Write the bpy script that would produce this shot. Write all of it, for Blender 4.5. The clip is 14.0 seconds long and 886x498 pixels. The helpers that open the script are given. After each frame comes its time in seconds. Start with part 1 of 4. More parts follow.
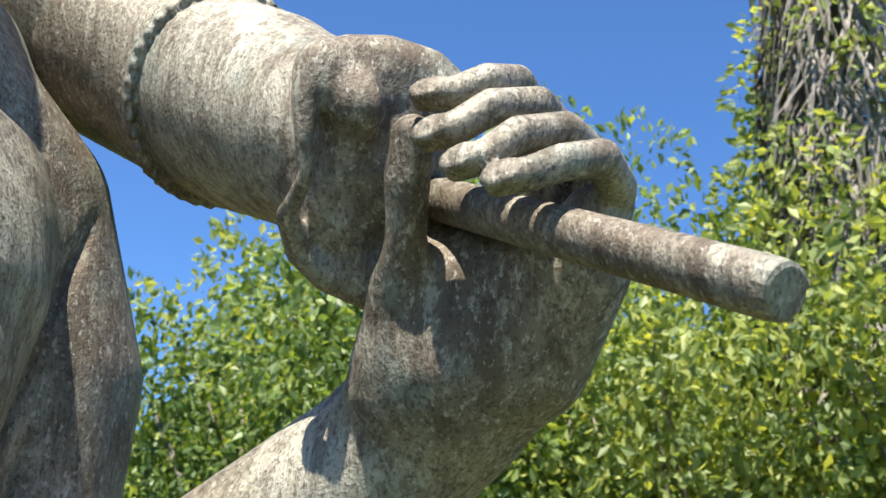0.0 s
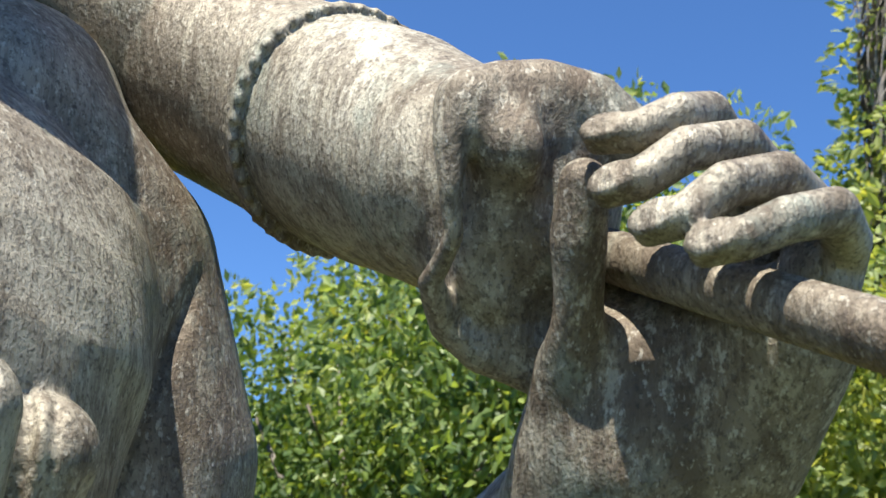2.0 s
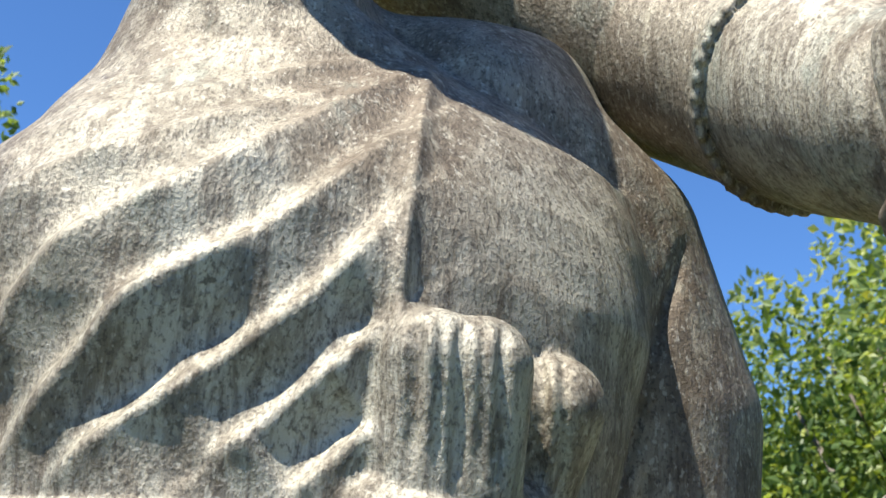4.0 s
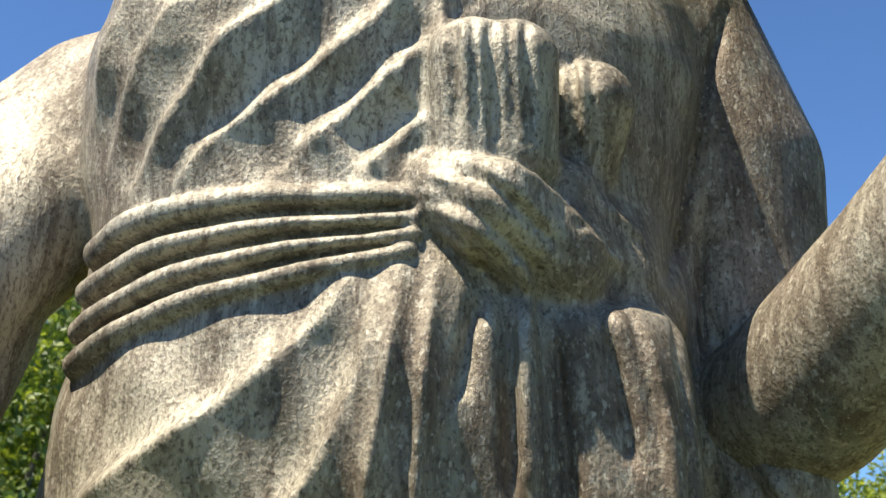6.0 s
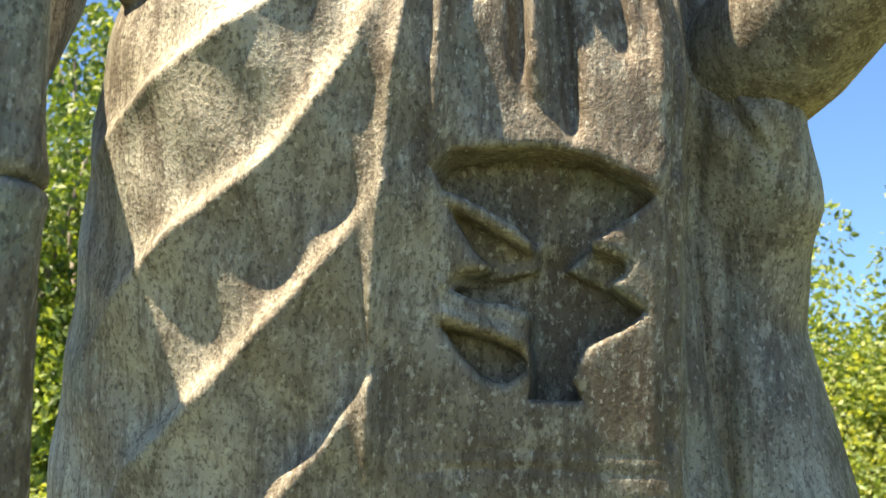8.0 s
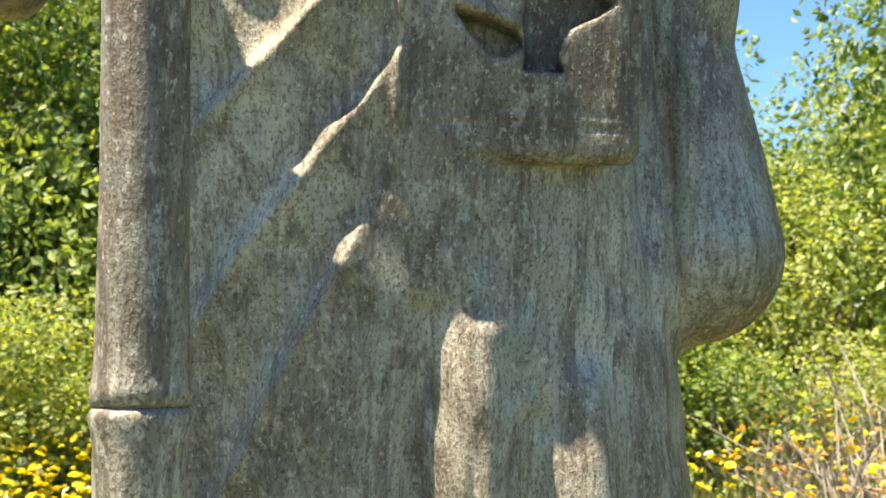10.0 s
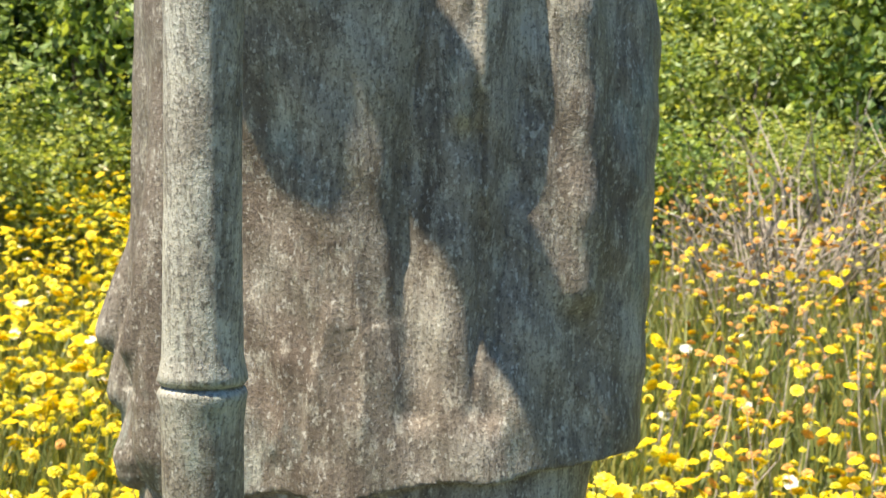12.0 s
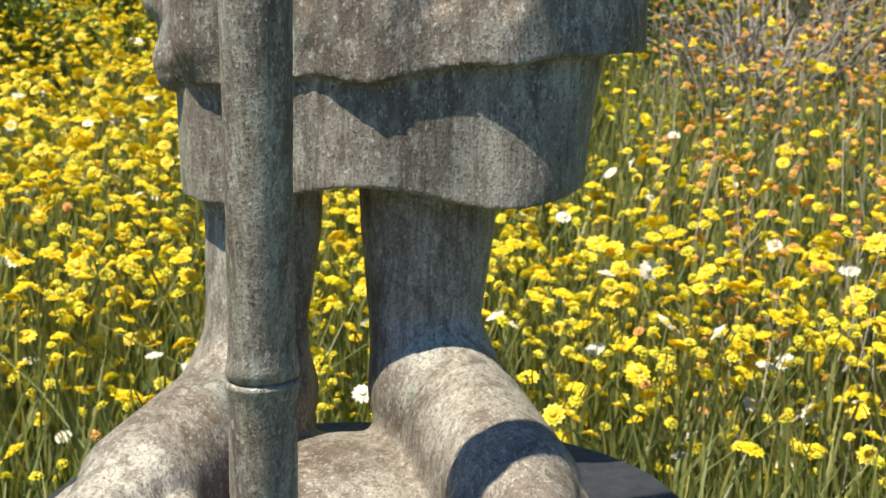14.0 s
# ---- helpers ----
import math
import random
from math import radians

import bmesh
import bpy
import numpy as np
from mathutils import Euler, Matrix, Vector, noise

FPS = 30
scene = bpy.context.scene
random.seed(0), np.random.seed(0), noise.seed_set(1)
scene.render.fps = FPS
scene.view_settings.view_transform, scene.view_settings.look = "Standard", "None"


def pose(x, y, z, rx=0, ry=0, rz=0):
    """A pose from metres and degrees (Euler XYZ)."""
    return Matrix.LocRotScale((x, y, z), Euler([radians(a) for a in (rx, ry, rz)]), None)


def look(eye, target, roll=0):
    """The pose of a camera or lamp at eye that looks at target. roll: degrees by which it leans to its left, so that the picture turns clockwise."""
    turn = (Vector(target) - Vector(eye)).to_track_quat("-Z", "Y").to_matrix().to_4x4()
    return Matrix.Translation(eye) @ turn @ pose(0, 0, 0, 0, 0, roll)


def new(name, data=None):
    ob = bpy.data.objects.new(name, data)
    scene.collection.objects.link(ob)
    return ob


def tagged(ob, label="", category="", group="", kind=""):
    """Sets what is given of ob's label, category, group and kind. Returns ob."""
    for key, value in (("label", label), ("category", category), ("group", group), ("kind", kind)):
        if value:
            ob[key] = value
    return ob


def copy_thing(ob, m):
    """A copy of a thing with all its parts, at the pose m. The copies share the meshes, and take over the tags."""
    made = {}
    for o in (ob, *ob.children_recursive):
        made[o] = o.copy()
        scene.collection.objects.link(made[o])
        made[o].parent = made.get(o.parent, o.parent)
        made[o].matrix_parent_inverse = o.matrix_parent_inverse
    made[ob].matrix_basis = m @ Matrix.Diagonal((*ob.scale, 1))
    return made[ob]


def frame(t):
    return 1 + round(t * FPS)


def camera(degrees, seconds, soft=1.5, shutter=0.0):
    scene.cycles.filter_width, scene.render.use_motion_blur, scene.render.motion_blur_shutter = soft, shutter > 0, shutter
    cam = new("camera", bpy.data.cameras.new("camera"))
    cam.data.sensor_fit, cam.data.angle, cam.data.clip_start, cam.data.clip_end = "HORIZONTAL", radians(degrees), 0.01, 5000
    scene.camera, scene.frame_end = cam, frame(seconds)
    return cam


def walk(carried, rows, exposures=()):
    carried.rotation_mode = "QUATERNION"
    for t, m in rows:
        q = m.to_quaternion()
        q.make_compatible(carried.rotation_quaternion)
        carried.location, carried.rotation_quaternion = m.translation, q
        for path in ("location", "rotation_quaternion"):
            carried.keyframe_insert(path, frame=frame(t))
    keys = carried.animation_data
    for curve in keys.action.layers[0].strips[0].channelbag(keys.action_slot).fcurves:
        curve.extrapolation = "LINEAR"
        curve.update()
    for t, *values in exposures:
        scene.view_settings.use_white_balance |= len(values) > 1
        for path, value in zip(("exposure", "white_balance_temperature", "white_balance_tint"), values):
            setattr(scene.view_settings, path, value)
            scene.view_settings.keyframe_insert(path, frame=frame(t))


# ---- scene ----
cam = camera(39.1, 14.0)
cam.data.dof.use_dof, cam.data.dof.focus_distance, cam.data.dof.aperture_fstop = True, 0.58, 38.0
PATH = [
    (0, (0.0, 0.01, 1.057), (0.941, 1.642, 1.727), 3.4),
    (0.5, (-0.002, 0.041, 1.077), (0.97, 1.656, 1.746), 3.4),
    (1, (0.001, 0.064, 1.098), (0.972, 1.68, 1.766), 3.4),
    (1.5, (0.007, 0.08, 1.11), (0.932, 1.725, 1.77), 3.3),
    (2, (0.012, 0.094, 1.114), (0.83, 1.8, 1.761), 3.3),
    (2.5, (0.026, 0.095, 1.119), (0.695, 1.866, 1.763), 3.3),
    (3, (0.028, 0.083, 1.111), (0.484, 1.926, 1.74), 3.4),
    (3.5, (0.02, 0.06, 1.102), (0.257, 1.948, 1.72), 3.8),
    (3.7, (0.018, 0.055, 1.098), (0.165, 1.955, 1.703), 3.9),
    (5.8, (0.092, 0.016, 0.937), (-0.212, 1.871, 1.62), 0.4),
    (6, (0.094, 0.011, 0.924), (-0.215, 1.871, 1.592), 0.4),
    (6.5, (0.095, 0.003, 0.894), (-0.217, 1.878, 1.519), 0.4),
    (7, (0.092, -0.001, 0.857), (-0.225, 1.889, 1.43), 0.4),
    (7.5, (0.09, -0.009, 0.825), (-0.223, 1.898, 1.34), 0.5),
    (7.7, (0.091, -0.014, 0.813), (-0.222, 1.898, 1.308), 0.5),
    (9.8, (0.068, -0.142, 0.702), (-0.116, 1.837, 0.924), 0.4),
    (10, (0.055, -0.16, 0.691), (-0.11, 1.824, 0.888), 0.5),
    (10.5, (0.038, -0.19, 0.644), (-0.081, 1.802, 0.774), 0.6),
    (11, (0.032, -0.208, 0.596), (-0.046, 1.79, 0.652), 0.7),
    (11.5, (0.022, -0.229, 0.545), (-0.027, 1.77, 0.522), 1.0),
    (12, (0.008, -0.23, 0.503), (-0.017, 1.767, 0.404), 0.8),
    (12.5, (-0.005, -0.236, 0.461), (-0.017, 1.757, 0.286), 0.6),
    (13, (-0.01, -0.265, 0.425), (-0.014, 1.721, 0.183), 0.8),
    (13.5, (-0.01, -0.29, 0.385), (-0.007, 1.688, 0.091), 0.8),
    (13.6, (-0.011, -0.295, 0.374), (-0.011, 1.682, 0.073), 0.3),
    (14, (-0.016, -0.305, 0.335), (-0.012, 1.666, -0.004), 0.4),
]
# the clip's camera lightens its picture as it sinks past the shaded skirt
walk(cam, [(t, look(eye, target, roll)) for t, eye, target, roll in PATH],
     exposures=[(0, 1.25, 6250, 10), (3.5, 1.05, 6200, 10), (6, 1.08, 6850, 10), (7.5, 1.75, 7800, 10), (10, 1.85, 7400, 10), (11, 1.8, 7200, 10), (12, 1.5, 6750, 10), (13, 1.12, 6450, 10), (14, 0.95, 6350, 10)])

# ---- daylight ----
SUN_TO = Vector((-0.33, -0.27, 0.90)).normalized()
SUN_UP = math.asin(SUN_TO.z)
SUN_ROUND = math.atan2(SUN_TO.x, SUN_TO.y)
world = bpy.data.worlds.new("sky")
scene.world = world
world.use_nodes = True
wn = world.node_tree
sky = wn.nodes.new("ShaderNodeTexSky")
sky.sky_type, sky.sun_disc = "NISHITA", False
sky.sun_elevation, sky.sun_rotation = SUN_UP, SUN_ROUND
sky.air_density, sky.dust_density, sky.ozone_density, sky.altitude = 1.0, 0.0, 1.5, 1500
deep = wn.nodes.new("ShaderNodeMix")
deep.data_type, deep.blend_type = "RGBA", "MULTIPLY"
deep.inputs[0].default_value, deep.inputs[7].default_value = 1.0, (0.66, 0.95, 1.27, 1)
wn.links.new(sky.outputs[0], deep.inputs[6])
wn.links.new(deep.outputs[2], wn.nodes["Background"].inputs[0])
wn.nodes["Background"].inputs[1].default_value = 0.073
lamp = bpy.data.lights.new("sun", "SUN")
lamp.energy, lamp.angle, lamp.color = 5.0, radians(0.53), (1.0, 0.92, 0.78)
sun = new("sun", lamp)
sun.matrix_world = look(SUN_TO * 20, (0, 0, 0))


# ---- materials ----
class Mat:
    """A node material with a few short hands for building it."""

    def __init__(self, name, rough=0.6, metal=0.0):
        self.m = bpy.data.materials.new(name)
        self.m.use_nodes = True
        self.t = self.m.node_tree
        self.b = self.t.nodes["Principled BSDF"]
        self.b.inputs["Roughness"].default_value, self.b.inputs["Metallic"].default_value = rough, metal
        self.co = self.t.nodes.new("ShaderNodeTexCoord").outputs["Object"]

    def link(self, a, b):
        self.t.links.new(a, b)

    def noise(self, scale, detail=4.0, stretch=(1, 1, 1), rough=0.55, shift=0.0, twist=0.0):
        mp = self.t.nodes.new("ShaderNodeMapping")
        mp.inputs["Scale"].default_value = stretch
        mp.inputs["Location"].default_value = (shift, shift, shift)
        self.link(self.co, mp.inputs[0])
        n = self.t.nodes.new("ShaderNodeTexNoise")
        n.inputs["Scale"].default_value, n.inputs["Detail"].default_value = scale, detail
        n.inputs["Roughness"].default_value, n.inputs["Distortion"].default_value = rough, twist
        self.link(mp.outputs[0], n.inputs["Vector"])
        return n.outputs[0]

    def ramp(self, fac, stops):
        r = self.t.nodes.new("ShaderNodeValToRGB")
        el = r.color_ramp.elements
        while len(el) < len(stops):
            el.new(0.5)
        for e, (p, c) in zip(el, stops):
            e.position = p
            e.color = (*c, 1) if len(c) == 3 else (c[0], c[0], c[0], 1)
        self.link(fac, r.inputs[0])
        return r.outputs[0]

    def mix(self, fac, a, b, how="MIX"):
        x = self.t.nodes.new("ShaderNodeMix")
        x.data_type, x.blend_type = "RGBA", how
        for sock, v in ((x.inputs[0], fac), (x.inputs[6], a), (x.inputs[7], b)):
            if isinstance(v, bpy.types.NodeSocket):
                self.link(v, sock)
            elif isinstance(v, (int, float)):
                sock.default_value = v
            else:
                sock.default_value = (*v, 1)
        return x.outputs[2]

    def bump(self, height, strength, dist, under=None):
        n = self.t.nodes.new("ShaderNodeBump")
        n.inputs["Strength"].default_value, n.inputs["Distance"].default_value = strength, dist
        self.link(height, n.inputs["Height"])
        if under is not None:
            self.link(under, n.inputs["Normal"])
        return n.outputs[0]

    def done(self, colour=None, normal=None, rough=None):
        if colour is not None:
            if isinstance(colour, bpy.types.NodeSocket):
                self.link(colour, self.b.inputs["Base Color"])
            else:
                self.b.inputs["Base Color"].default_value = (*colour, 1)
        if normal is not None:
            self.link(normal, self.b.inputs["Normal"])
        if rough is not None:
            self.link(rough, self.b.inputs["Roughness"])
        return self.m


def bronze(name, streak=(1, 1, 0.14), shift=0.0):
    """Weathered bronze: pale grey-green patina, brown bare patches, run-off streaks, pits and scratches."""
    m = Mat(name, 0.5, 0.28)
    big = m.noise(8, 5, (1, 1, 0.6), 0.6, shift)
    runs = m.noise(55, 7, streak, 0.7, shift + 3, 0.5)
    thin = m.noise(210, 5, (1, 1, 0.10), 0.7, shift + 13, 0.3)
    blot = m.noise(34, 7, (1, 1, 0.7), 0.7, shift + 7, 0.5)
    grit = m.noise(520, 4, (1, 1, 0.7), 0.65, shift)
    pits = m.noise(150, 3, (1, 1, 0.9), 0.6, shift + 2)
    c = m.ramp(big, [(0.33, (0.175, 0.140, 0.098)), (0.47, (0.335, 0.305, 0.235)), (0.63, (0.49, 0.46, 0.37))])
    bare = m.ramp(m.noise(4.2, 4, (1, 1, 0.55), 0.55, shift + 40), [(0.46, (0.0,)), (0.60, (0.68,))])
    c = m.mix(bare, c, (0.115, 0.078, 0.050))
    c = m.mix(m.ramp(blot, [(0.50, (0.0,)), (0.62, (0.50,))]), c, (0.095, 0.068, 0.046))
    c = m.mix(m.ramp(runs, [(0.50, (0.0,)), (0.58, (0.58,))]), c, (0.080, 0.057, 0.037))
    c = m.mix(m.ramp(m.noise(17, 6, (1, 1, 0.5), 0.7, shift + 11), [(0.55, (0.0,)), (0.66, (0.55,))]), c, (0.27, 0.315, 0.265))
    c = m.mix(m.ramp(m.noise(90, 6, (1, 1, 0.5), 0.75, shift + 5), [(0.52, (0.0,)), (0.62, (0.50,))]), c, (0.48, 0.445, 0.345))
    c = m.mix(m.ramp(thin, [(0.50, (0.0,)), (0.62, (0.50,))]), c, (0.085, 0.062, 0.040))
    c = m.mix(m.ramp(grit, [(0.52, (0.0,)), (0.62, (0.62,))]), c, (0.048, 0.036, 0.026))
    c = m.mix(m.ramp(m.noise(340, 4, (1, 1, 0.6), 0.6, shift + 21), [(0.58, (0.0,)), (0.66, (0.5,))]), c, (0.56, 0.53, 0.44))
    c = m.mix(m.ramp(pits, [(0.67, (0.0,)), (0.72, (0.7,))]), c, (0.05, 0.038, 0.027))
    n = m.bump(grit, 0.8, 0.0011)
    n = m.bump(thin, 0.4, 0.0009, n)
    n = m.bump(pits, 0.22, 0.0012, n)
    n = m.bump(blot, 0.22, 0.0014, n)
    return m.done(c, n, m.ramp(blot, [(0.35, (0.48,)), (0.65, (0.72,))]))


BRONZE = bronze("weathered_bronze")
STAFF_BRONZE = bronze("weathered_bronze_staff", (1, 1, 0.07), 4.2)


def foliage(name, a, b, back=0.35):
    """Leaves: each one its own green, thin enough to glow against the sun."""
    m = Mat(name, 0.48)
    g = m.t.nodes.new("ShaderNodeNewGeometry")
    c = m.ramp(g.outputs["Random Per Island"], [(0.0, a), (0.6, b), (1.0, (b[0] * 1.5, b[1] * 1.25, b[2]))])
    m.done(c)
    tr = m.t.nodes.new("ShaderNodeBsdfTranslucent")
    m.link(m.mix(1.0, c, (1.6, 1.5, 0.6), "MULTIPLY"), tr.inputs[0])
    mx = m.t.nodes.new("ShaderNodeMixShader")
    mx.inputs[0].default_value = back
    m.link(m.b.outputs[0], mx.inputs[1])
    m.link(tr.outputs[0], mx.inputs[2])
    m.link(mx.outputs[0], m.t.nodes["Material Output"].inputs[0])
    return m.m


LEAF = foliage("shrub_leaves", (0.055, 0.10, 0.028), (0.22, 0.31, 0.095), 0.45)
LEAF_YELLOW = foliage("yellow_green_leaves", (0.10, 0.15, 0.04), (0.29, 0.36, 0.12), 0.45)
LEAF_DARK = foliage("dark_leaves", (0.04, 0.085, 0.022), (0.11, 0.18, 0.04))
GRASS = foliage("dry_grass_blades", (0.09, 0.13, 0.03), (0.22, 0.24, 0.08))
PETAL = foliage("yellow_petals", (0.58, 0.43, 0.004), (0.68, 0.57, 0.014), 0.25)
PETAL_LIME = foliage("lime_yellow_petals", (0.46, 0.44, 0.015), (0.62, 0.57, 0.03), 0.25)
PETAL_ORANGE = foliage("faded_orange_heads", (0.42, 0.20, 0.04), (0.55, 0.30, 0.06), 0.15)
PETAL_WHITE = foliage("white_petals", (0.55, 0.55, 0.45), (0.65, 0.65, 0.56), 0.2)


def plain(name, a, b, scale, rough=0.8, stretch=(1, 1, 1), bumpy=0.4, depth=0.01):
    m = Mat(name, rough)
    n = m.noise(scale, 6, stretch, 0.65)
    return m.done(m.ramp(n, [(0.35, a), (0.68, b)]), m.bump(n, bumpy, depth))


EARTH = plain("scrubby_earth", (0.035, 0.055, 0.018), (0.12, 0.13, 0.05), 1.7, 0.9, depth=0.03)
BARK = plain("grey_bark", (0.09, 0.075, 0.06), (0.26, 0.23, 0.19), 30, 0.85, (1, 1, 0.2), 0.6)
THATCH = plain("dead_palm_thatch", (0.10, 0.085, 0.07), (0.42, 0.38, 0.33), 22, 0.85, (1, 1, 0.12), 0.6)
TWIG = plain("dry_twigs", (0.20, 0.17, 0.13), (0.38, 0.33, 0.27), 40, 0.85)
BASE_BLACK = plain("black_base_paint", (0.018, 0.02, 0.023), (0.035, 0.037, 0.04), 60, 0.5)


# ---- mesh helpers ----
def mesh_from(name, verts, faces, material, smooth=False):
    me = bpy.data.meshes.new(name)
    me.from_pydata(np.asarray(verts, float).reshape(-1, 3).tolist(), [], np.asarray(faces).tolist() if isinstance(faces, np.ndarray) else faces)
    me.materials.append(material)
    if smooth:
        me.polygons.foreach_set("use_smooth", np.ones(len(me.polygons), bool))
    me.update()
    return me


def part(name, me, parent=None, label=""):
    ob = new(name, me)
    if parent is not None:
        ob.parent = parent
    return tagged(ob, label)


def tube(points, radii, sides=8, cap=True):
    """A tapered tube along points: vertices and faces."""
    pts = [Vector(p) for p in points]
    v, f = [], []
    for i, p in enumerate(pts):
        d = (pts[min(i + 1, len(pts) - 1)] - pts[max(i - 1, 0)]).normalized()
        a = d.orthogonal().normalized() if abs(d.z) > 0.95 else d.cross(Vector((0, 0, 1))).normalized()
        b = d.cross(a)
        for k in range(sides):
            t = 2 * math.pi * k / sides
            v.append(p + (a * math.cos(t) + b * math.sin(t)) * radii[i])
    for i in range(len(pts) - 1):
        for k in range(sides):
            f.append((i * sides + k, i * sides + (k + 1) % sides, (i + 1) * sides + (k + 1) % sides, (i + 1) * sides + k))
    if cap:
        f.append(tuple(range(sides))[::-1])
        f.append(tuple(range((len(pts) - 1) * sides, len(pts) * sides)))
    return v, f


def merge(*pieces):
    v, f = [], []
    for pv, pf in pieces:
        n = len(v)
        v.extend(pv)
        f.extend(tuple(i + n for i in q) for q in pf)
    return v, f


# ---- modelling in clay: a field on a grid, turned into one skin ----
class Clay:
    def __init__(self, low, high, step):
        self.step, self.low = step, np.array(low, float)
        n = np.ceil((np.array(high) - self.low) / step).astype(int) + 1
        self.ax = [self.low[i] + step * np.arange(n[i]) for i in range(3)]
        self.f = np.full(n, 0.2, np.float32)

    def window(self, low, high):
        s = []
        for i in range(3):
            a = int(np.clip(np.floor((low[i] - self.low[i]) / self.step), 0, len(self.ax[i])))
            b = int(np.clip(np.ceil((high[i] - self.low[i]) / self.step) + 1, 0, len(self.ax[i])))
            s.append(slice(a, max(a, b)))
        g = np.meshgrid(*[self.ax[i][s[i]].astype(np.float32) for i in range(3)], indexing="ij", sparse=True)
        return tuple(s), g

    def add(self, s, d, k):
        a = self.f[s]
        h = np.maximum(k - np.abs(a - d), 0) / k if k > 0 else 0
        self.f[s] = np.minimum(a, d) - h * h * k * 0.25

    def cut(self, s, d, k):
        a = self.f[s]
        h = np.maximum(k - np.abs(a + d), 0) / k if k > 0 else 0
        self.f[s] = np.maximum(a, -d) + h * h * k * 0.25

    def limb(self, points, radii, k=0.01, flat=None, carve=False):
        """A chain of tapered rounded limbs; flat: (axis, factor) squeezes it. Joined to itself plainly and to the rest softly."""
        p = np.array(points, float)
        r = np.array(radii, float)
        pad = r.max() + 2 * k + 2 * self.step
        s, g = self.window(p.min(0) - pad, p.max(0) + pad)
        best = None
        for i in range(len(p) - 1):
            a, d = p[i], p[i + 1] - p[i]
            q = [g[j] - np.float32(a[j]) for j in range(3)]
            h = np.clip((q[0] * d[0] + q[1] * d[1] + q[2] * d[2]) / max(d @ d, 1e-9), 0, 1)
            e = np.sqrt(sum((q[j] - h * np.float32(d[j])) ** 2 for j in range(3))) - (r[i] + h * (r[i + 1] - r[i]))
            best = e if best is None else np.minimum(best, e)
        (self.cut if carve else self.add)(s, best.astype(np.float32), k)

    def blob(self, c, radii, k=0.01, turn=(0, 0, 0), carve=False, axes=None):
        """An ellipsoid, turned by degrees."""
        rad = np.array(radii, float)
        pad = rad.max() + 2 * k + 2 * self.step
        s, g = self.window(np.array(c) - pad, np.array(c) + pad)
        m = np.array(pose(0, 0, 0, *turn).to_3x3()).T if axes is None else np.array([tuple(a) for a in axes])
        q = [g[j] - np.float32(c[j]) for j in range(3)]
        u = [(m[i][0] * q[0] + m[i][1] * q[1] + m[i][2] * q[2]) / np.float32(rad[i]) for i in range(3)]
        n = np.sqrt(u[0] ** 2 + u[1] ** 2 + u[2] ** 2)
        (self.cut if carve else self.add)(s, ((n - 1) * rad.min()).astype(np.float32), k)

    def slab(self, c, half, k=0.01, round=0.01, turn=(0, 0, 0), carve=False):
        """A box with rounded edges."""
        hb = np.array(half, float)
        pad = np.linalg.norm(hb) + 2 * k + 2 * self.step
        s, g = self.window(np.array(c) - pad, np.array(c) + pad)
        m = np.array(pose(0, 0, 0, *turn).to_3x3()).T
        q = [g[j] - np.float32(c[j]) for j in range(3)]
        u = [np.abs(m[i][0] * q[0] + m[i][1] * q[1] + m[i][2] * q[2]) - np.float32(hb[i] - round) for i in range(3)]
        out = np.sqrt(sum(np.maximum(w, 0) ** 2 for w in u))
        d = out + np.minimum(np.maximum(np.maximum(u[0], u[1]), u[2]), 0) - round
        (self.cut if carve else self.add)(s, d.astype(np.float32), k)

    def pocket(self, outline, plane, deeper, k):
        """Sinks an outline of (x, z) into the front, down to a slanting plane: y at x = 0 and the given z, and its slopes in x and -z."""
        q = np.array(outline, float)
        pad = 2 * k + 2 * self.step
        s, g = self.window((q[:, 0].min() - pad, self.low[1], q[:, 1].min() - pad), (q[:, 0].max() + pad, 0.58, q[:, 1].max() + pad))
        x, z = g[0][:, 0, :], g[2][0, :, :]
        dist = np.full(np.broadcast(x, z).shape, 1e9)
        inside = np.zeros(dist.shape, bool)
        for a, b in zip(q, np.roll(q, -1, 0)):
            e = b - a
            t = np.clip(((x - a[0]) * e[0] + (z - a[1]) * e[1]) / (e @ e), 0, 1)
            dist = np.minimum(dist, np.hypot(x - a[0] - t * e[0], z - a[1] - t * e[1]))
            span = (a[1] > z) != (b[1] > z)
            inside ^= span & (x < (b[0] - a[0]) * (z - a[1]) / (b[1] - a[1] + 1e-12) + a[0])
        flat = np.where(inside, -dist, dist)[:, None, :]
        y0, z0, sx, sz = plane
        floor = g[1] - (y0 - 0.05 * sx + sx * g[0] - sz * (g[2] - z0) + deeper)
        self.cut(s, np.maximum(flat, floor).astype(np.float32), k)

    def front(self, x, z):
        """Where the skin lies as it is met from the front, at x, z."""
        i = int(np.clip(round((x - self.low[0]) / self.step), 0, len(self.ax[0]) - 1))
        j = int(np.clip(round((z - self.low[2]) / self.step), 0, len(self.ax[2]) - 1))
        col = self.f[i, :, j]
        inside = np.nonzero(col < 0)[0]
        if len(inside) == 0 or inside[0] == 0:
            return None
        n = inside[0]
        return self.ax[1][n - 1] + self.step * col[n - 1] / (col[n - 1] - col[n])

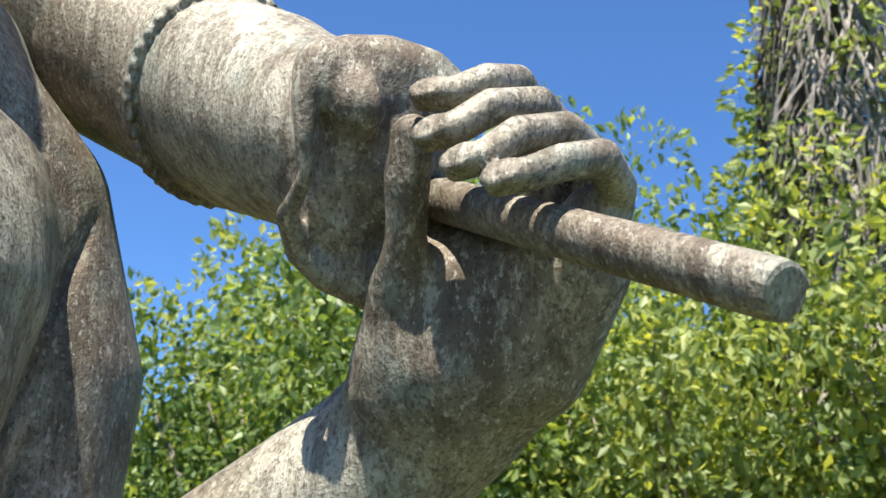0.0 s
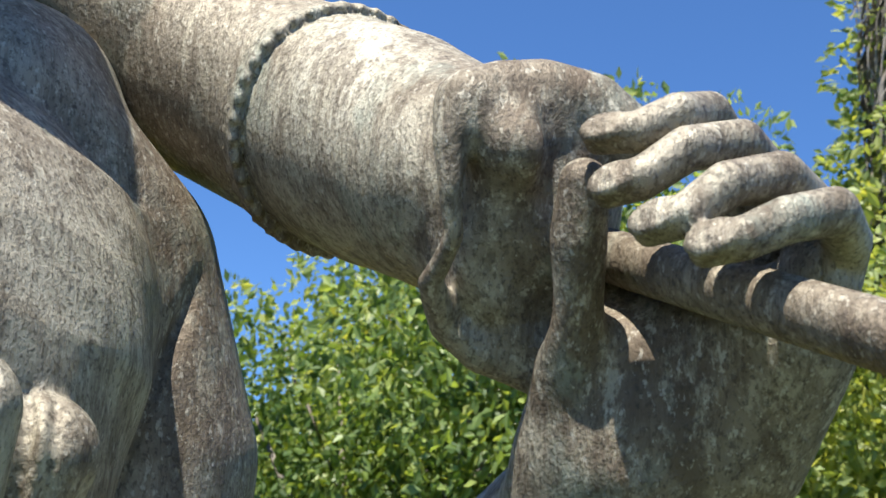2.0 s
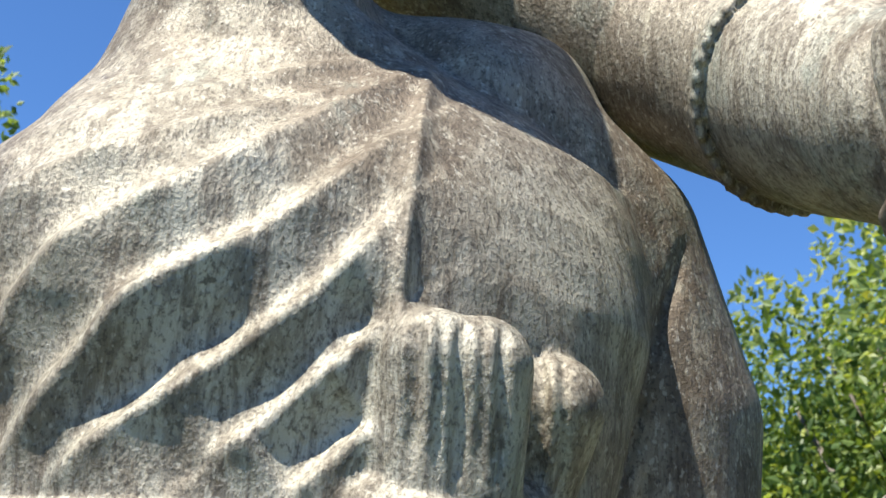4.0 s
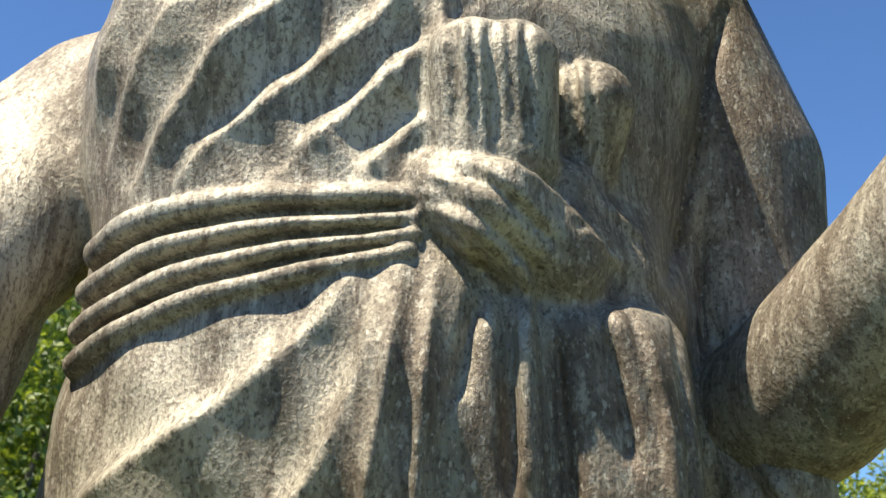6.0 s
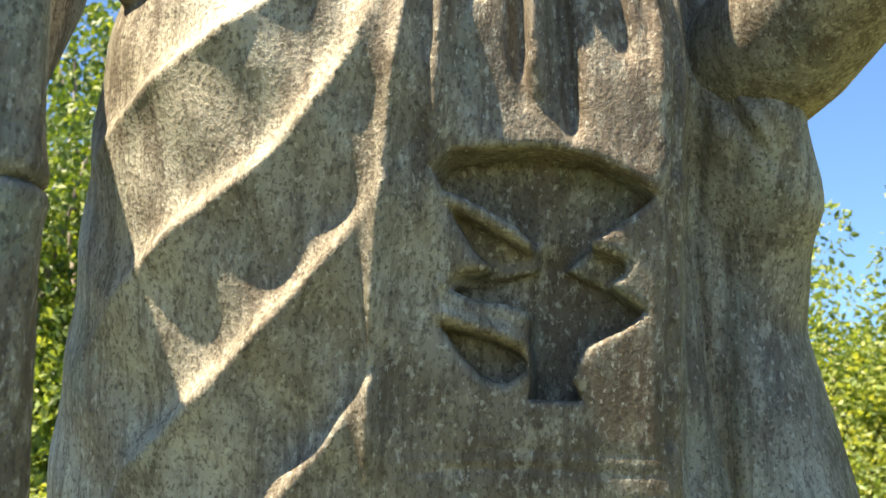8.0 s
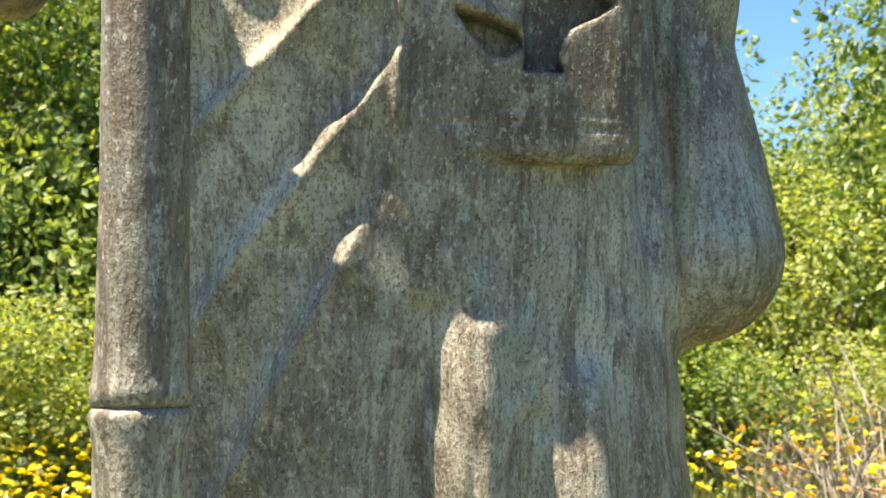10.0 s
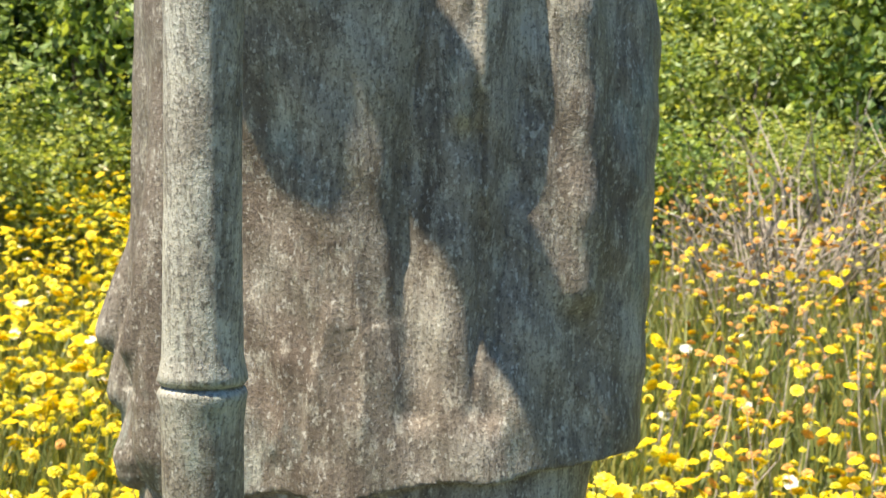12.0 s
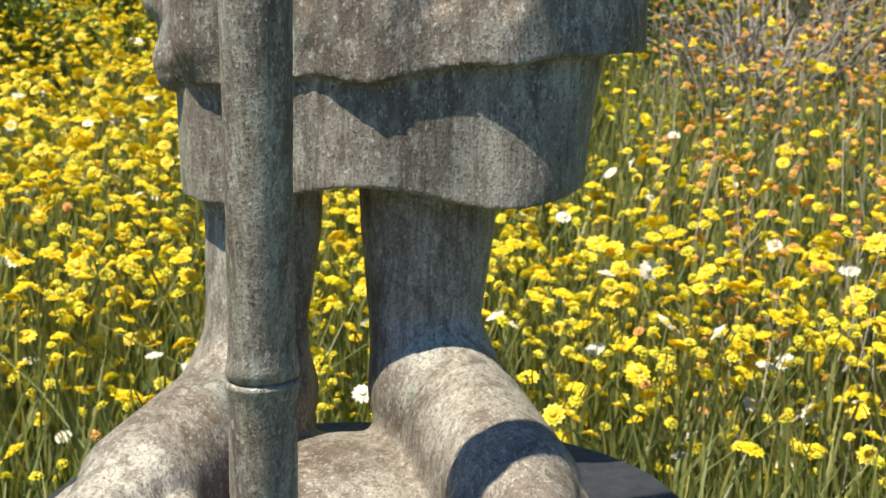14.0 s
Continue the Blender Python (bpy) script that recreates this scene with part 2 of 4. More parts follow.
    def fold(self, path, r, k, sink=0.4, carve=False, taper=True):
        """A fold lying on the skin along a path of (x, z); its ends run out."""
        p = np.array(path, float)
        run = np.concatenate([[0], np.cumsum(np.hypot(*np.diff(p, axis=0).T))])
        t = np.linspace(0, run[-1], max(4, int(run[-1] / 0.008)))
        # a smooth curve through the path
        xs, zs = np.interp(t, run, p[:, 0]), np.interp(t, run, p[:, 1])
        for _ in range(3):
            xs[1:-1], zs[1:-1] = (xs[:-2] + 2 * xs[1:-1] + xs[2:]) / 4, (zs[:-2] + 2 * zs[1:-1] + zs[2:]) / 4
        ys = [self.front(x, z) for x, z in zip(xs, zs)]
        ok = [(x, y + r * sink, z, u) for x, y, z, u in zip(xs, ys, zs, t / run[-1]) if y is not None]
        if len(ok) < 2:
            return
        ok = np.array(ok)
        w = np.interp(ok[:, 3], [0, 1], taper) if isinstance(taper, tuple) else np.minimum(1, 0.45 + 3.0 * np.minimum(ok[:, 3], 1 - ok[:, 3])) if taper else np.ones(len(ok))
        self.limb(ok[:, :3], r * w, k, carve=carve)

    def relief(self, paths, crest, up, down, trough=0.0, reach=0.01, fade=(0.56, 0.62)):
        """Raises (or sinks) sharp lines along paths of (x, z) on the front: crest height, widths of its upper and lower flanks,
        and a hollow above it that is deepest at its reach."""
        x, z = self.ax[0][:, None], self.ax[2][None, :]
        ridge, hollow = np.zeros((x.size, z.size), np.float32), np.zeros((x.size, z.size), np.float32)
        pad = 4 * max(up, down, reach)
        for path in paths:
            p = np.array(path, float)
            run = np.concatenate([[0], np.cumsum(np.hypot(*np.diff(p, axis=0).T))])
            t = np.linspace(0, run[-1], max(6, int(run[-1] / 0.005)))
            q = np.stack([np.interp(t, run, p[:, 0]), np.interp(t, run, p[:, 1])], 1)
            for _ in range(4):
                q[1:-1] = (q[:-2] + 2 * q[1:-1] + q[2:]) / 4
            i0, i1 = np.searchsorted(self.ax[0], (q[:, 0].min() - pad, q[:, 0].max() + pad))
            j0, j1 = np.searchsorted(self.ax[2], (q[:, 1].min() - pad, q[:, 1].max() + pad))
            gx, gz = x[i0:i1], z[:, j0:j1]
            near = np.full((i1 - i0, j1 - j0), 1e9)
            sign, along = np.zeros_like(near), np.zeros_like(near)
            for k in range(len(q) - 1):
                e = q[k + 1] - q[k]
                ln = np.hypot(*e)
                n = np.array((-e[1], e[0])) / ln
                n = n if (n[1] > 0.15 or (abs(n[1]) <= 0.15 and n[0] < 0)) else -n
                h = np.clip(((gx - q[k, 0]) * e[0] + (gz - q[k, 1]) * e[1]) / ln ** 2, 0, 1)
                dx, dz = gx - q[k, 0] - h * e[0], gz - q[k, 1] - h * e[1]
                d = np.hypot(dx, dz)
                better = d < near
                near = np.where(better, d, near)
                sign = np.where(better, dx * n[0] + dz * n[1], sign)
                along = np.where(better, (k + h) / (len(q) - 1), along)
            near = np.sqrt(near ** 2 + 0.0013 ** 2) - 0.0013
            ends = np.clip(0.35 + 5 * np.minimum(along, 1 - along), 0, 1)
            h = crest * ends * np.where(sign > 0, np.exp(-near / up), np.exp(-near / down))
            ridge[i0:i1, j0:j1] = np.maximum(ridge[i0:i1, j0:j1], h) if crest > 0 else np.minimum(ridge[i0:i1, j0:j1], h)
            if trough:
                c = trough * ends * np.where(sign > 0, near / reach * np.exp(1 - near / reach), 0)
                hollow[i0:i1, j0:j1] = np.maximum(hollow[i0:i1, j0:j1], c)
        last = int(np.searchsorted(self.ax[1], fade[1]))
        w = np.clip((fade[1] - self.ax[1][:last]) / (fade[1] - fade[0]), 0, 1).astype(np.float32)
        self.f[:, :last, :] -= (ridge - hollow)[:, None, :] * w[None, :, None]

    def skin(self):
        """Vertices and quads of the surface."""
        f = self.f
        ins = f < 0
        c = np.zeros(tuple(n - 1 for n in f.shape), np.uint8)
        corners = [(i, j, k) for i in (0, 1) for j in (0, 1) for k in (0, 1)]
        sl = lambda o, n: slice(o, n - 1 + o)
        for o in corners:
            c += ins[tuple(sl(o[a], f.shape[a]) for a in range(3))]
        cells = np.argwhere((c > 0) & (c < 8))
        val = {o: f[cells[:, 0] + o[0], cells[:, 1] + o[1], cells[:, 2] + o[2]] for o in corners}
        tot, cnt = np.zeros((len(cells), 3)), np.zeros(len(cells))
        for o in corners:
            for a in range(3):
                if o[a] == 0:
                    e = list(o)
                    e[a] = 1
                    v0, v1 = val[o], val[tuple(e)]
                    cross = (v0 < 0) != (v1 < 0)
                    t = np.where(cross, v0 / np.where(cross, v0 - v1, 1), 0)
                    pt = np.tile(np.array(o, float), (len(cells), 1))
                    pt[:, a] = t
                    tot[cross] += pt[cross]
                    cnt += cross
        verts = (cells + tot / cnt[:, None]) * self.step + self.low
        num = np.full(c.shape, -1, np.int32)
        num[tuple(cells.T)] = np.arange(len(cells))
        quads = []
        for a in range(3):
            b, d = (a + 1) % 3, (a + 2) % 3
            lo = [slice(1, n - 1) for n in f.shape]
            hi = list(lo)
            lo[a], hi[a] = slice(0, f.shape[a] - 1), slice(1, f.shape[a])
            i0, i1 = ins[tuple(lo)], ins[tuple(hi)]
            e = np.argwhere(i0 != i1)
            if not len(e):
                continue
            flip = i0[tuple(e.T)]
            off = np.ones(3, int)
            off[a] = 0
            e = e + off
            ring = []
            for db, dd in ((-1, -1), (0, -1), (0, 0), (-1, 0)):
                q = e.copy()
                q[:, b] += db
                q[:, d] += dd
                ring.append(num[tuple(q.T)])
            q = np.stack(ring, 1)
            q[~flip] = q[~flip][:, ::-1]
            quads.append(q)
        return verts, np.concatenate(quads)


def clay_mesh(name, clays, material):
    v, q, n = [], [], 0
    for c in clays:
        a, b = c.skin()
        v.append(a)
        q.append(b + n)
        n += len(a)
    v, q = np.concatenate(v), np.concatenate(q)
    me = bpy.data.meshes.new(name)
    me.vertices.add(len(v))
    me.vertices.foreach_set("co", v.astype(np.float32).ravel())
    me.loops.add(q.size)
    me.loops.foreach_set("vertex_index", q.astype(np.int32).ravel())
    me.polygons.add(len(q))
    me.polygons.foreach_set("loop_start", np.arange(0, q.size, 4, dtype=np.int32))
    me.polygons.foreach_set("use_smooth", np.ones(len(q), bool))
    me.materials.append(material)
    me.update(calc_edges=True)
    me.validate()
    return me

# ---- the statue ----
# robe: height, middle x, half width, front y, half depth, slant of the front
ROBE = [
    (0.28, -0.050, 0.187, 0.550, 0.130, 0.00), (0.40, -0.045, 0.180, 0.556, 0.125, 0.00),
    (0.50, -0.038, 0.176, 0.552, 0.125, 0.00), (0.62, -0.035, 0.176, 0.535, 0.130, 0.10),
    (0.73, -0.035, 0.176, 0.520, 0.138, 0.20), (0.82, -0.035, 0.172, 0.506, 0.145, 0.22),
    (0.94, -0.035, 0.160, 0.480, 0.150, 0.14), (1.04, -0.035, 0.152, 0.466, 0.148, 0.06),
    (1.10, -0.030, 0.146, 0.484, 0.138, 0.05), (1.16, -0.030, 0.158, 0.488, 0.148, 0.16),
    (1.24, -0.030, 0.166, 0.482, 0.155, 0.18), (1.30, -0.032, 0.152, 0.524, 0.135, 0.10),
    (1.34, -0.050, 0.100, 0.565, 0.100, 0.00), (1.38, -0.078, 0.056, 0.570, 0.065, 0.00),
    (1.48, -0.075, 0.050, 0.560, 0.062, 0.00)]


# half width on the side of the hanging sleeve
ROBE_SIDE = [(0.28, 0.186), (0.62, 0.184), (0.75, 0.172), (0.84, 0.156), (1.06, 0.148), (1.14, 0.150), (1.22, 0.168), (1.30, 0.160), (1.34, 0.110), (1.38, 0.056), (1.5, 0.050)]


def robe_at(z):
    zs = [r[0] for r in ROBE]
    return [sum(np.interp(z + o, zs, [r[i] for r in ROBE]) for o in (-0.04, -0.02, 0, 0.02, 0.04)) / 5 for i in range(1, 6)]


body = Clay((-0.33, 0.27, -0.01), (0.25, 0.80, 1.70), 0.0020)
s, g = body.window((-0.3, 0.4, 0.3), (0.25, 0.8, 1.5))


def loft(g, cx, rx, yf, ry, sh, power=2.3, side=None):
    """The field of an upright form whose section changes with the height; every argument is an array over z."""
    q = [np.asarray(a, np.float32)[None, None, :] for a in (cx, rx, yf, ry, sh)]
    cx, rx, yf, ry, sh = q
    y = g[1] - sh * (g[0] - cx)
    if side is not None:
        rx = np.where(g[0] > cx, np.asarray(side, np.float32)[None, None, :], rx)
    n = (np.abs((g[0] - cx) / rx) ** power + np.abs((y - (yf + ry)) / ry) ** power) ** (1 / power)
    return (n - 1) * np.minimum(rx, ry)


zz = g[2].ravel()
d = loft(g, *robe_at(zz), side=np.interp(zz, *zip(*ROBE_SIDE)))
# the hem of the outer robe, which rises and falls
hem = 0.312 + 0.0025 * np.sin(g[0] * 52 + 0.3) + 0.11 * np.clip(g[0], -0.12, 0.12) * 0.9
d = np.maximum(d, (hem - g[2]) * 0.9)
# slow unevenness of the cloth, and the long hanging hollows of the skirt
low = np.clip((0.80 - g[2]) / 0.3, 0, 1)
d = d + low * (0.0024 * np.sin(g[0] * 62 + 2.2 + 1.5 * g[2]))
d = d + 0.0014 * np.sin(g[0] * 90 + g[2] * 37) * np.sin(g[2] * 71 + g[0] * 20)
body.add(s, d.astype(np.float32), 0)

# inner robe below the hem
s, g = body.window((-0.3, 0.45, 0.17), (0.2, 0.8, 0.36))
n = g[2].size
d = loft(g, np.full(n, -0.056), np.linspace(0.147, 0.168, n), np.full(n, 0.561), np.full(n, 0.112), np.zeros(n), 2.6)
d = d - 0.0055 * np.cos(48.3 * (g[0] + 0.075)) * np.clip((0.31 - g[2]) / 0.08, 0, 1)
d = np.maximum(d, (0.221 + 0.008 * np.sin(g[0] * 30 + 3.8) - g[2]))
body.add(s, d.astype(np.float32), 0.004)

# legs and feet
body.limb([(-0.026, 0.655, 0.30), (-0.026, 0.652, 0.19), (-0.028, 0.648, 0.12), (-0.022, 0.638, 0.07)], [0.056, 0.052, 0.044, 0.047], 0.01)
body.limb([(-0.155, 0.655, 0.30), (-0.153, 0.65, 0.19), (-0.157, 0.635, 0.12), (-0.160, 0.63, 0.07)], [0.050, 0.045, 0.039, 0.043], 0.01)
body.limb([(-0.020, 0.66, 0.05), (0.005, 0.58, 0.052), (0.035, 0.50, 0.030), (0.045, 0.455, 0.024)], [0.045, 0.047, 0.046, 0.032], 0.03)
body.limb([(-0.160, 0.66, 0.05), (-0.180, 0.58, 0.050), (-0.215, 0.50, 0.030), (-0.230, 0.46, 0.022)], [0.045, 0.045, 0.045, 0.032], 0.03)
for i in range(5):
    a = i / 4
    body.limb([(0.0 + 0.075 * a, 0.47 + 0.02 * a, 0.026), (0.003 + 0.085 * a, 0.425 + 0.035 * a, 0.014)], [0.014 - 0.004 * a, 0.013 - 0.004 * a], 0.006)
    body.limb([(-0.185 - 0.075 * a, 0.47 + 0.02 * a, 0.026), (-0.188 - 0.09 * a, 0.425 + 0.035 * a, 0.014)], [0.014 - 0.004 * a, 0.013 - 0.004 * a], 0.006)
body.blob((-0.085, 0.58, 0.0), (0.085, 0.09, 0.035), 0.02)

# cloth gathered at the side of the skirt
body.limb([(-0.190, 0.63, 0.70), (-0.200, 0.64, 0.52), (-0.206, 0.65, 0.40), (-0.204, 0.65, 0.32)], [0.018, 0.019, 0.018, 0.018], 0.02)
body.limb([(-0.165, 0.585, 0.62), (-0.188, 0.59, 0.45), (-0.188, 0.59, 0.33)], [0.012, 0.018, 0.016], 0.025)
for path, r in ((((-0.196, 0.64, 0.50), (-0.222, 0.65, 0.43), (-0.233, 0.65, 0.398), (-0.212, 0.65, 0.375)), (0.010, 0.016, 0.016, 0.008)),
                (((-0.205, 0.63, 0.43), (-0.222, 0.64, 0.375), (-0.224, 0.64, 0.357), (-0.205, 0.63, 0.342)), (0.008, 0.013, 0.014, 0.008)),
                (((-0.188, 0.59, 0.50), (-0.196, 0.585, 0.44), (-0.205, 0.59, 0.395), (-0.196, 0.60, 0.36)), (0.005, 0.009, 0.011, 0.008)),
                (((-0.200, 0.62, 0.37), (-0.212, 0.62, 0.315), (-0.212, 0.62, 0.306)), (0.010, 0.016, 0.014))):
    body.limb(path, r, 0.004)

# the wide sleeve that hangs from the raised forearm
body.limb([(0.040, 0.66, 1.340), (0.108, 0.682, 1.288), (0.134, 0.690, 1.20), (0.130, 0.690, 1.08)], [0.060, 0.060, 0.066, 0.064], 0.012)
body.limb([(0.128, 0.690, 1.10), (0.122, 0.690, 0.98), (0.125, 0.690, 0.90), (0.142, 0.690, 0.82), (0.152, 0.685, 0.772)], [0.060, 0.056, 0.059, 0.062, 0.061], 0.02)
body.limb([(0.125, 0.645, 1.06), (0.155, 0.625, 1.015), (0.170, 0.640, 0.975)], [0.022, 0.026, 0.018], 0.03)

# the shoulder under the bundle
body.limb([(-0.030, 0.665, 1.360), (0.060, 0.690, 1.365)], [0.050, 0.052], 0.02)

# folds of the cloth over the chest
CHEST = (
    ((0.017, 1.336), (-0.008, 1.319), (-0.034, 1.300), (-0.066, 1.281), (-0.105, 1.262), (-0.140, 1.245), (-0.152, 1.215), (-0.160, 1.180)),
    ((0.016, 1.332), (-0.007, 1.312), (-0.026, 1.290), (-0.050, 1.264), (-0.080, 1.240), (-0.107, 1.225), (-0.124, 1.205), (-0.136, 1.178), (-0.144, 1.150)),
    ((0.015, 1.294), (0.004, 1.280), (-0.011, 1.260), (-0.024, 1.243), (-0.041, 1.226), (-0.060, 1.214), (-0.082, 1.202), (-0.098, 1.178), (-0.112, 1.160), (-0.128, 1.132)),
    ((0.013, 1.248), (0.004, 1.234), (-0.006, 1.219), (-0.024, 1.198), (-0.046, 1.179), (-0.070, 1.161), (-0.094, 1.143), (-0.104, 1.130)),
    ((0.012, 1.200), (-0.006, 1.181), (-0.024, 1.162), (-0.047, 1.142)),
    ((0.008, 1.159), (-0.005, 1.147), (-0.019, 1.132)))
body.relief(CHEST, 0.0042, 0.0028, 0.013, 0.0050, 0.009)
body.relief([((0.018, 1.336), (0.016, 1.292), (0.014, 1.239), (0.013, 1.190), (0.011, 1.172), (0.012, 1.132))], 0.0060, 0.0030, 0.0030)
body.relief([((0.006, 1.338), (-0.021, 1.330), (-0.040, 1.320), (-0.078, 1.302), (-0.125, 1.285))], 0.0030, 0.0015, 0.010)
# and over the belly and the thigh
THIGH = (
    ((-0.020, 1.086), (-0.028, 1.067), (-0.041, 1.053), (-0.060, 1.036), (-0.083, 1.020), (-0.112, 1.006), (-0.136, 0.990), (-0.160, 0.976)),
    ((-0.008, 1.082), (-0.012, 1.051), (-0.018, 1.032), (-0.027, 1.008), (-0.040, 0.989), (-0.055, 0.970), (-0.071, 0.953), (-0.097, 0.938), (-0.117, 0.924), (-0.145, 0.900)),
    ((-0.020, 0.941), (-0.033, 0.923), (-0.047, 0.907), (-0.064, 0.890), (-0.086, 0.868), (-0.108, 0.848), (-0.135, 0.825)),
    ((-0.027, 0.859), (-0.042, 0.837), (-0.057, 0.822), (-0.078, 0.794), (-0.103, 0.766), (-0.118, 0.748), (-0.140, 0.712)),
    ((-0.043, 0.774), (-0.054, 0.752), (-0.070, 0.724), (-0.089, 0.693), (-0.109, 0.652), (-0.132, 0.612)))
body.relief(THIGH, 0.0052, 0.0042, 0.0110, 0.0030, 0.013)
body.relief((
    ((-0.001, 1.085), (-0.002, 1.051), (-0.007, 1.015), (-0.012, 0.985), (-0.016, 0.950), (-0.021, 0.910), (-0.024, 0.865), (-0.026, 0.806)),), 0.0075, 0.0040, 0.0040)
body.relief((
    ((0.013, 1.085), (0.011, 1.045), (0.008, 1.005), (0.005, 0.965), (0.002, 0.930)),), 0.0060, 0.0035, 0.0040)

# the sash in four bands
for path, r in (
        (((0.004, 1.119), (-0.026, 1.1185), (-0.048, 1.1195), (-0.074, 1.1195), (-0.100, 1.119), (-0.125, 1.117), (-0.150, 1.112)), 0.0074),
        (((0.002, 1.1085), (-0.026, 1.108), (-0.049, 1.1065), (-0.074, 1.105), (-0.100, 1.1035), (-0.125, 1.099), (-0.150, 1.092)), 0.0070),
        (((0.002, 1.101), (-0.026, 1.0985), (-0.049, 1.095), (-0.072, 1.092), (-0.098, 1.0885), (-0.122, 1.083), (-0.150, 1.073)), 0.0070),
        (((0.000, 1.094), (-0.026, 1.089), (-0.049, 1.0845), (-0.072, 1.079), (-0.096, 1.0745), (-0.120, 1.069), (-0.150, 1.058)), 0.0072)):
    body.fold(path, r, 0.0012, 0.0, taper=(0.72, 1.1))
SASH_GAPS = (
    ((0.000, 1.1135), (-0.026, 1.113), (-0.049, 1.1125), (-0.074, 1.112), (-0.100, 1.111), (-0.125, 1.107), (-0.155, 1.100)),
    ((0.001, 1.105), (-0.026, 1.103), (-0.049, 1.101), (-0.073, 1.099), (-0.099, 1.096), (-0.122, 1.091), (-0.155, 1.080)),
    ((0.002, 1.098), (-0.026, 1.094), (-0.048, 1.0895), (-0.071, 1.085), (-0.097, 1.081), (-0.120, 1.076), (-0.155, 1.063)))
body.relief(SASH_GAPS, -0.0042, 0.0014, 0.0022)

# hanging ends and knot of the sash
body.limb([(0.026, 0.495, 1.184), (0.025, 0.500, 1.140)], [0.020, 0.018], 0.004)
body.limb([(0.044, 0.498, 1.183), (0.044, 0.504, 1.140)], [0.020, 0.018], 0.004)
body.limb([(0.075, 0.532, 1.177), (0.068, 0.538, 1.140)], [0.021, 0.016], 0.003)
for x, w in ((0.020, 0.0030), (0.029, 0.0020), (0.036, 0.0030), (0.044, 0.0020), (0.051, 0.0030), (0.068, 0.0028), (0.077, 0.0020)):
    body.fold([(x, 1.196), (x + 0.0005, 1.17), (x + 0.001, 1.142)], w, 0.002, -0.05, carve=True)
body.limb([(0.030, 0.512, 1.136), (0.062, 0.522, 1.130), (0.082, 0.545, 1.115)], [0.013, 0.015, 0.013], 0.006)
body.limb([(0.060, 0.520, 1.110), (0.082, 0.545, 1.100), (0.100, 0.578, 1.085)], [0.018, 0.018, 0.014], 0.008)
body.limb([(0.070, 0.535, 1.092), (0.092, 0.560, 1.078)], [0.014, 0.012], 0.006)
for i in range(6):
    x = 0.046 + 0.0075 * i
    body.limb([(x, 0.508 + 0.004 * i, 1.141 - 0.004 * i), (x + 0.014, 0.513 + 0.004 * i, 1.134 - 0.004 * i)], [0.0042, 0.0034], 0.002)
body.limb([(0.011, 0.500, 1.127), (0.034, 0.488, 1.110), (0.060, 0.510, 1.092)], [0.018, 0.0235, 0.020], 0.002)
for o, w in ((-0.010, 0.0026), (-0.002, 0.0030), (0.006, 0.0022), (0.012, 0.0026)):
    body.fold([(0.008, 1.124 + o), (0.022, 1.117 + o), (0.038, 1.105 + o * 0.9), (0.058, 1.090 + o * 0.7)], w, 0.002, -0.1, carve=True)

# the sash's broad end, folded back and forth on itself
body.slab((0.054, 0.540, 1.008), (0.052, 0.046, 0.066), 0.008, 0.014, (2, 0, 12))
body.limb([(0.138, 0.495, 1.120), (0.120, 0.495, 1.035)], [0.060, 0.018], 0.012, carve=True)
body.slab((0.042, 0.546, 0.890), (0.064, 0.036, 0.078), 0.004, 0.010, (11, 0, 11))
body.slab((0.034, 0.556, 0.836), (0.067, 0.030, 0.020), 0.003, 0.005, (6, 0, 11))
body.fold([(-0.016, 0.826), (0.04, 0.828), (0.098, 0.826)], 0.0012, 0.0015, 0.0, carve=True)
body.fold([(-0.016, 0.834), (0.04, 0.836), (0.098, 0.834)], 0.0009, 0.0015, 0.0, carve=True)
for path, r in ((((0.030, 1.082), (0.026, 1.060), (0.024, 1.035)), 0.0022), (((0.040, 1.078), (0.042, 1.05), (0.043, 1.00), (0.044, 0.985)), 0.0034),
                (((0.0545, 1.085), (0.057, 1.05), (0.062, 1.00), (0.064, 0.975)), 0.0058), (((0.075, 1.075), (0.082, 1.045), (0.086, 1.01)), 0.0022), (((0.090, 1.07), (0.097, 1.03), (0.100, 0.99)), 0.0018)):
    body.fold(path, r, 0.005, -0.25, carve=True)
body.fold([(0.047, 1.085), (0.048, 1.04), (0.050, 0.99)], 0.0030, 0.006, 0.0)
body.limb([(0.076, 0.560, 1.100), (0.081, 0.548, 1.060), (0.086, 0.540, 1.000)], [0.016, 0.022, 0.024], 0.030)
# sharp pleats in it, and the wraps of the knot
body.relief((((0.041, 1.070), (0.041, 1.035), (0.042, 1.000)), ((0.059, 1.066), (0.061, 1.020), (0.065, 0.968)), ((0.079, 1.062), (0.085, 1.035), (0.090, 1.005)), ((0.030, 1.074), (0.024, 1.055), (0.021, 1.030))), -0.0045, 0.0018, 0.0032)
body.relief((((0.047, 1.062), (0.048, 1.030), (0.047, 0.995)), ((0.097, 1.060), (0.103, 1.030), (0.105, 0.985))), 0.0030, 0.0025, 0.0025)
body.relief((((0.010, 1.108), (0.026, 1.095), (0.046, 1.075)), ((0.014, 1.116), (0.034, 1.102), (0.057, 1.082)), ((0.022, 1.124), (0.042, 1.112), (0.064, 1.092)), ((0.012, 1.101), (0.022, 1.091), (0.036, 1.075))), -0.0032, 0.0012, 0.0022)
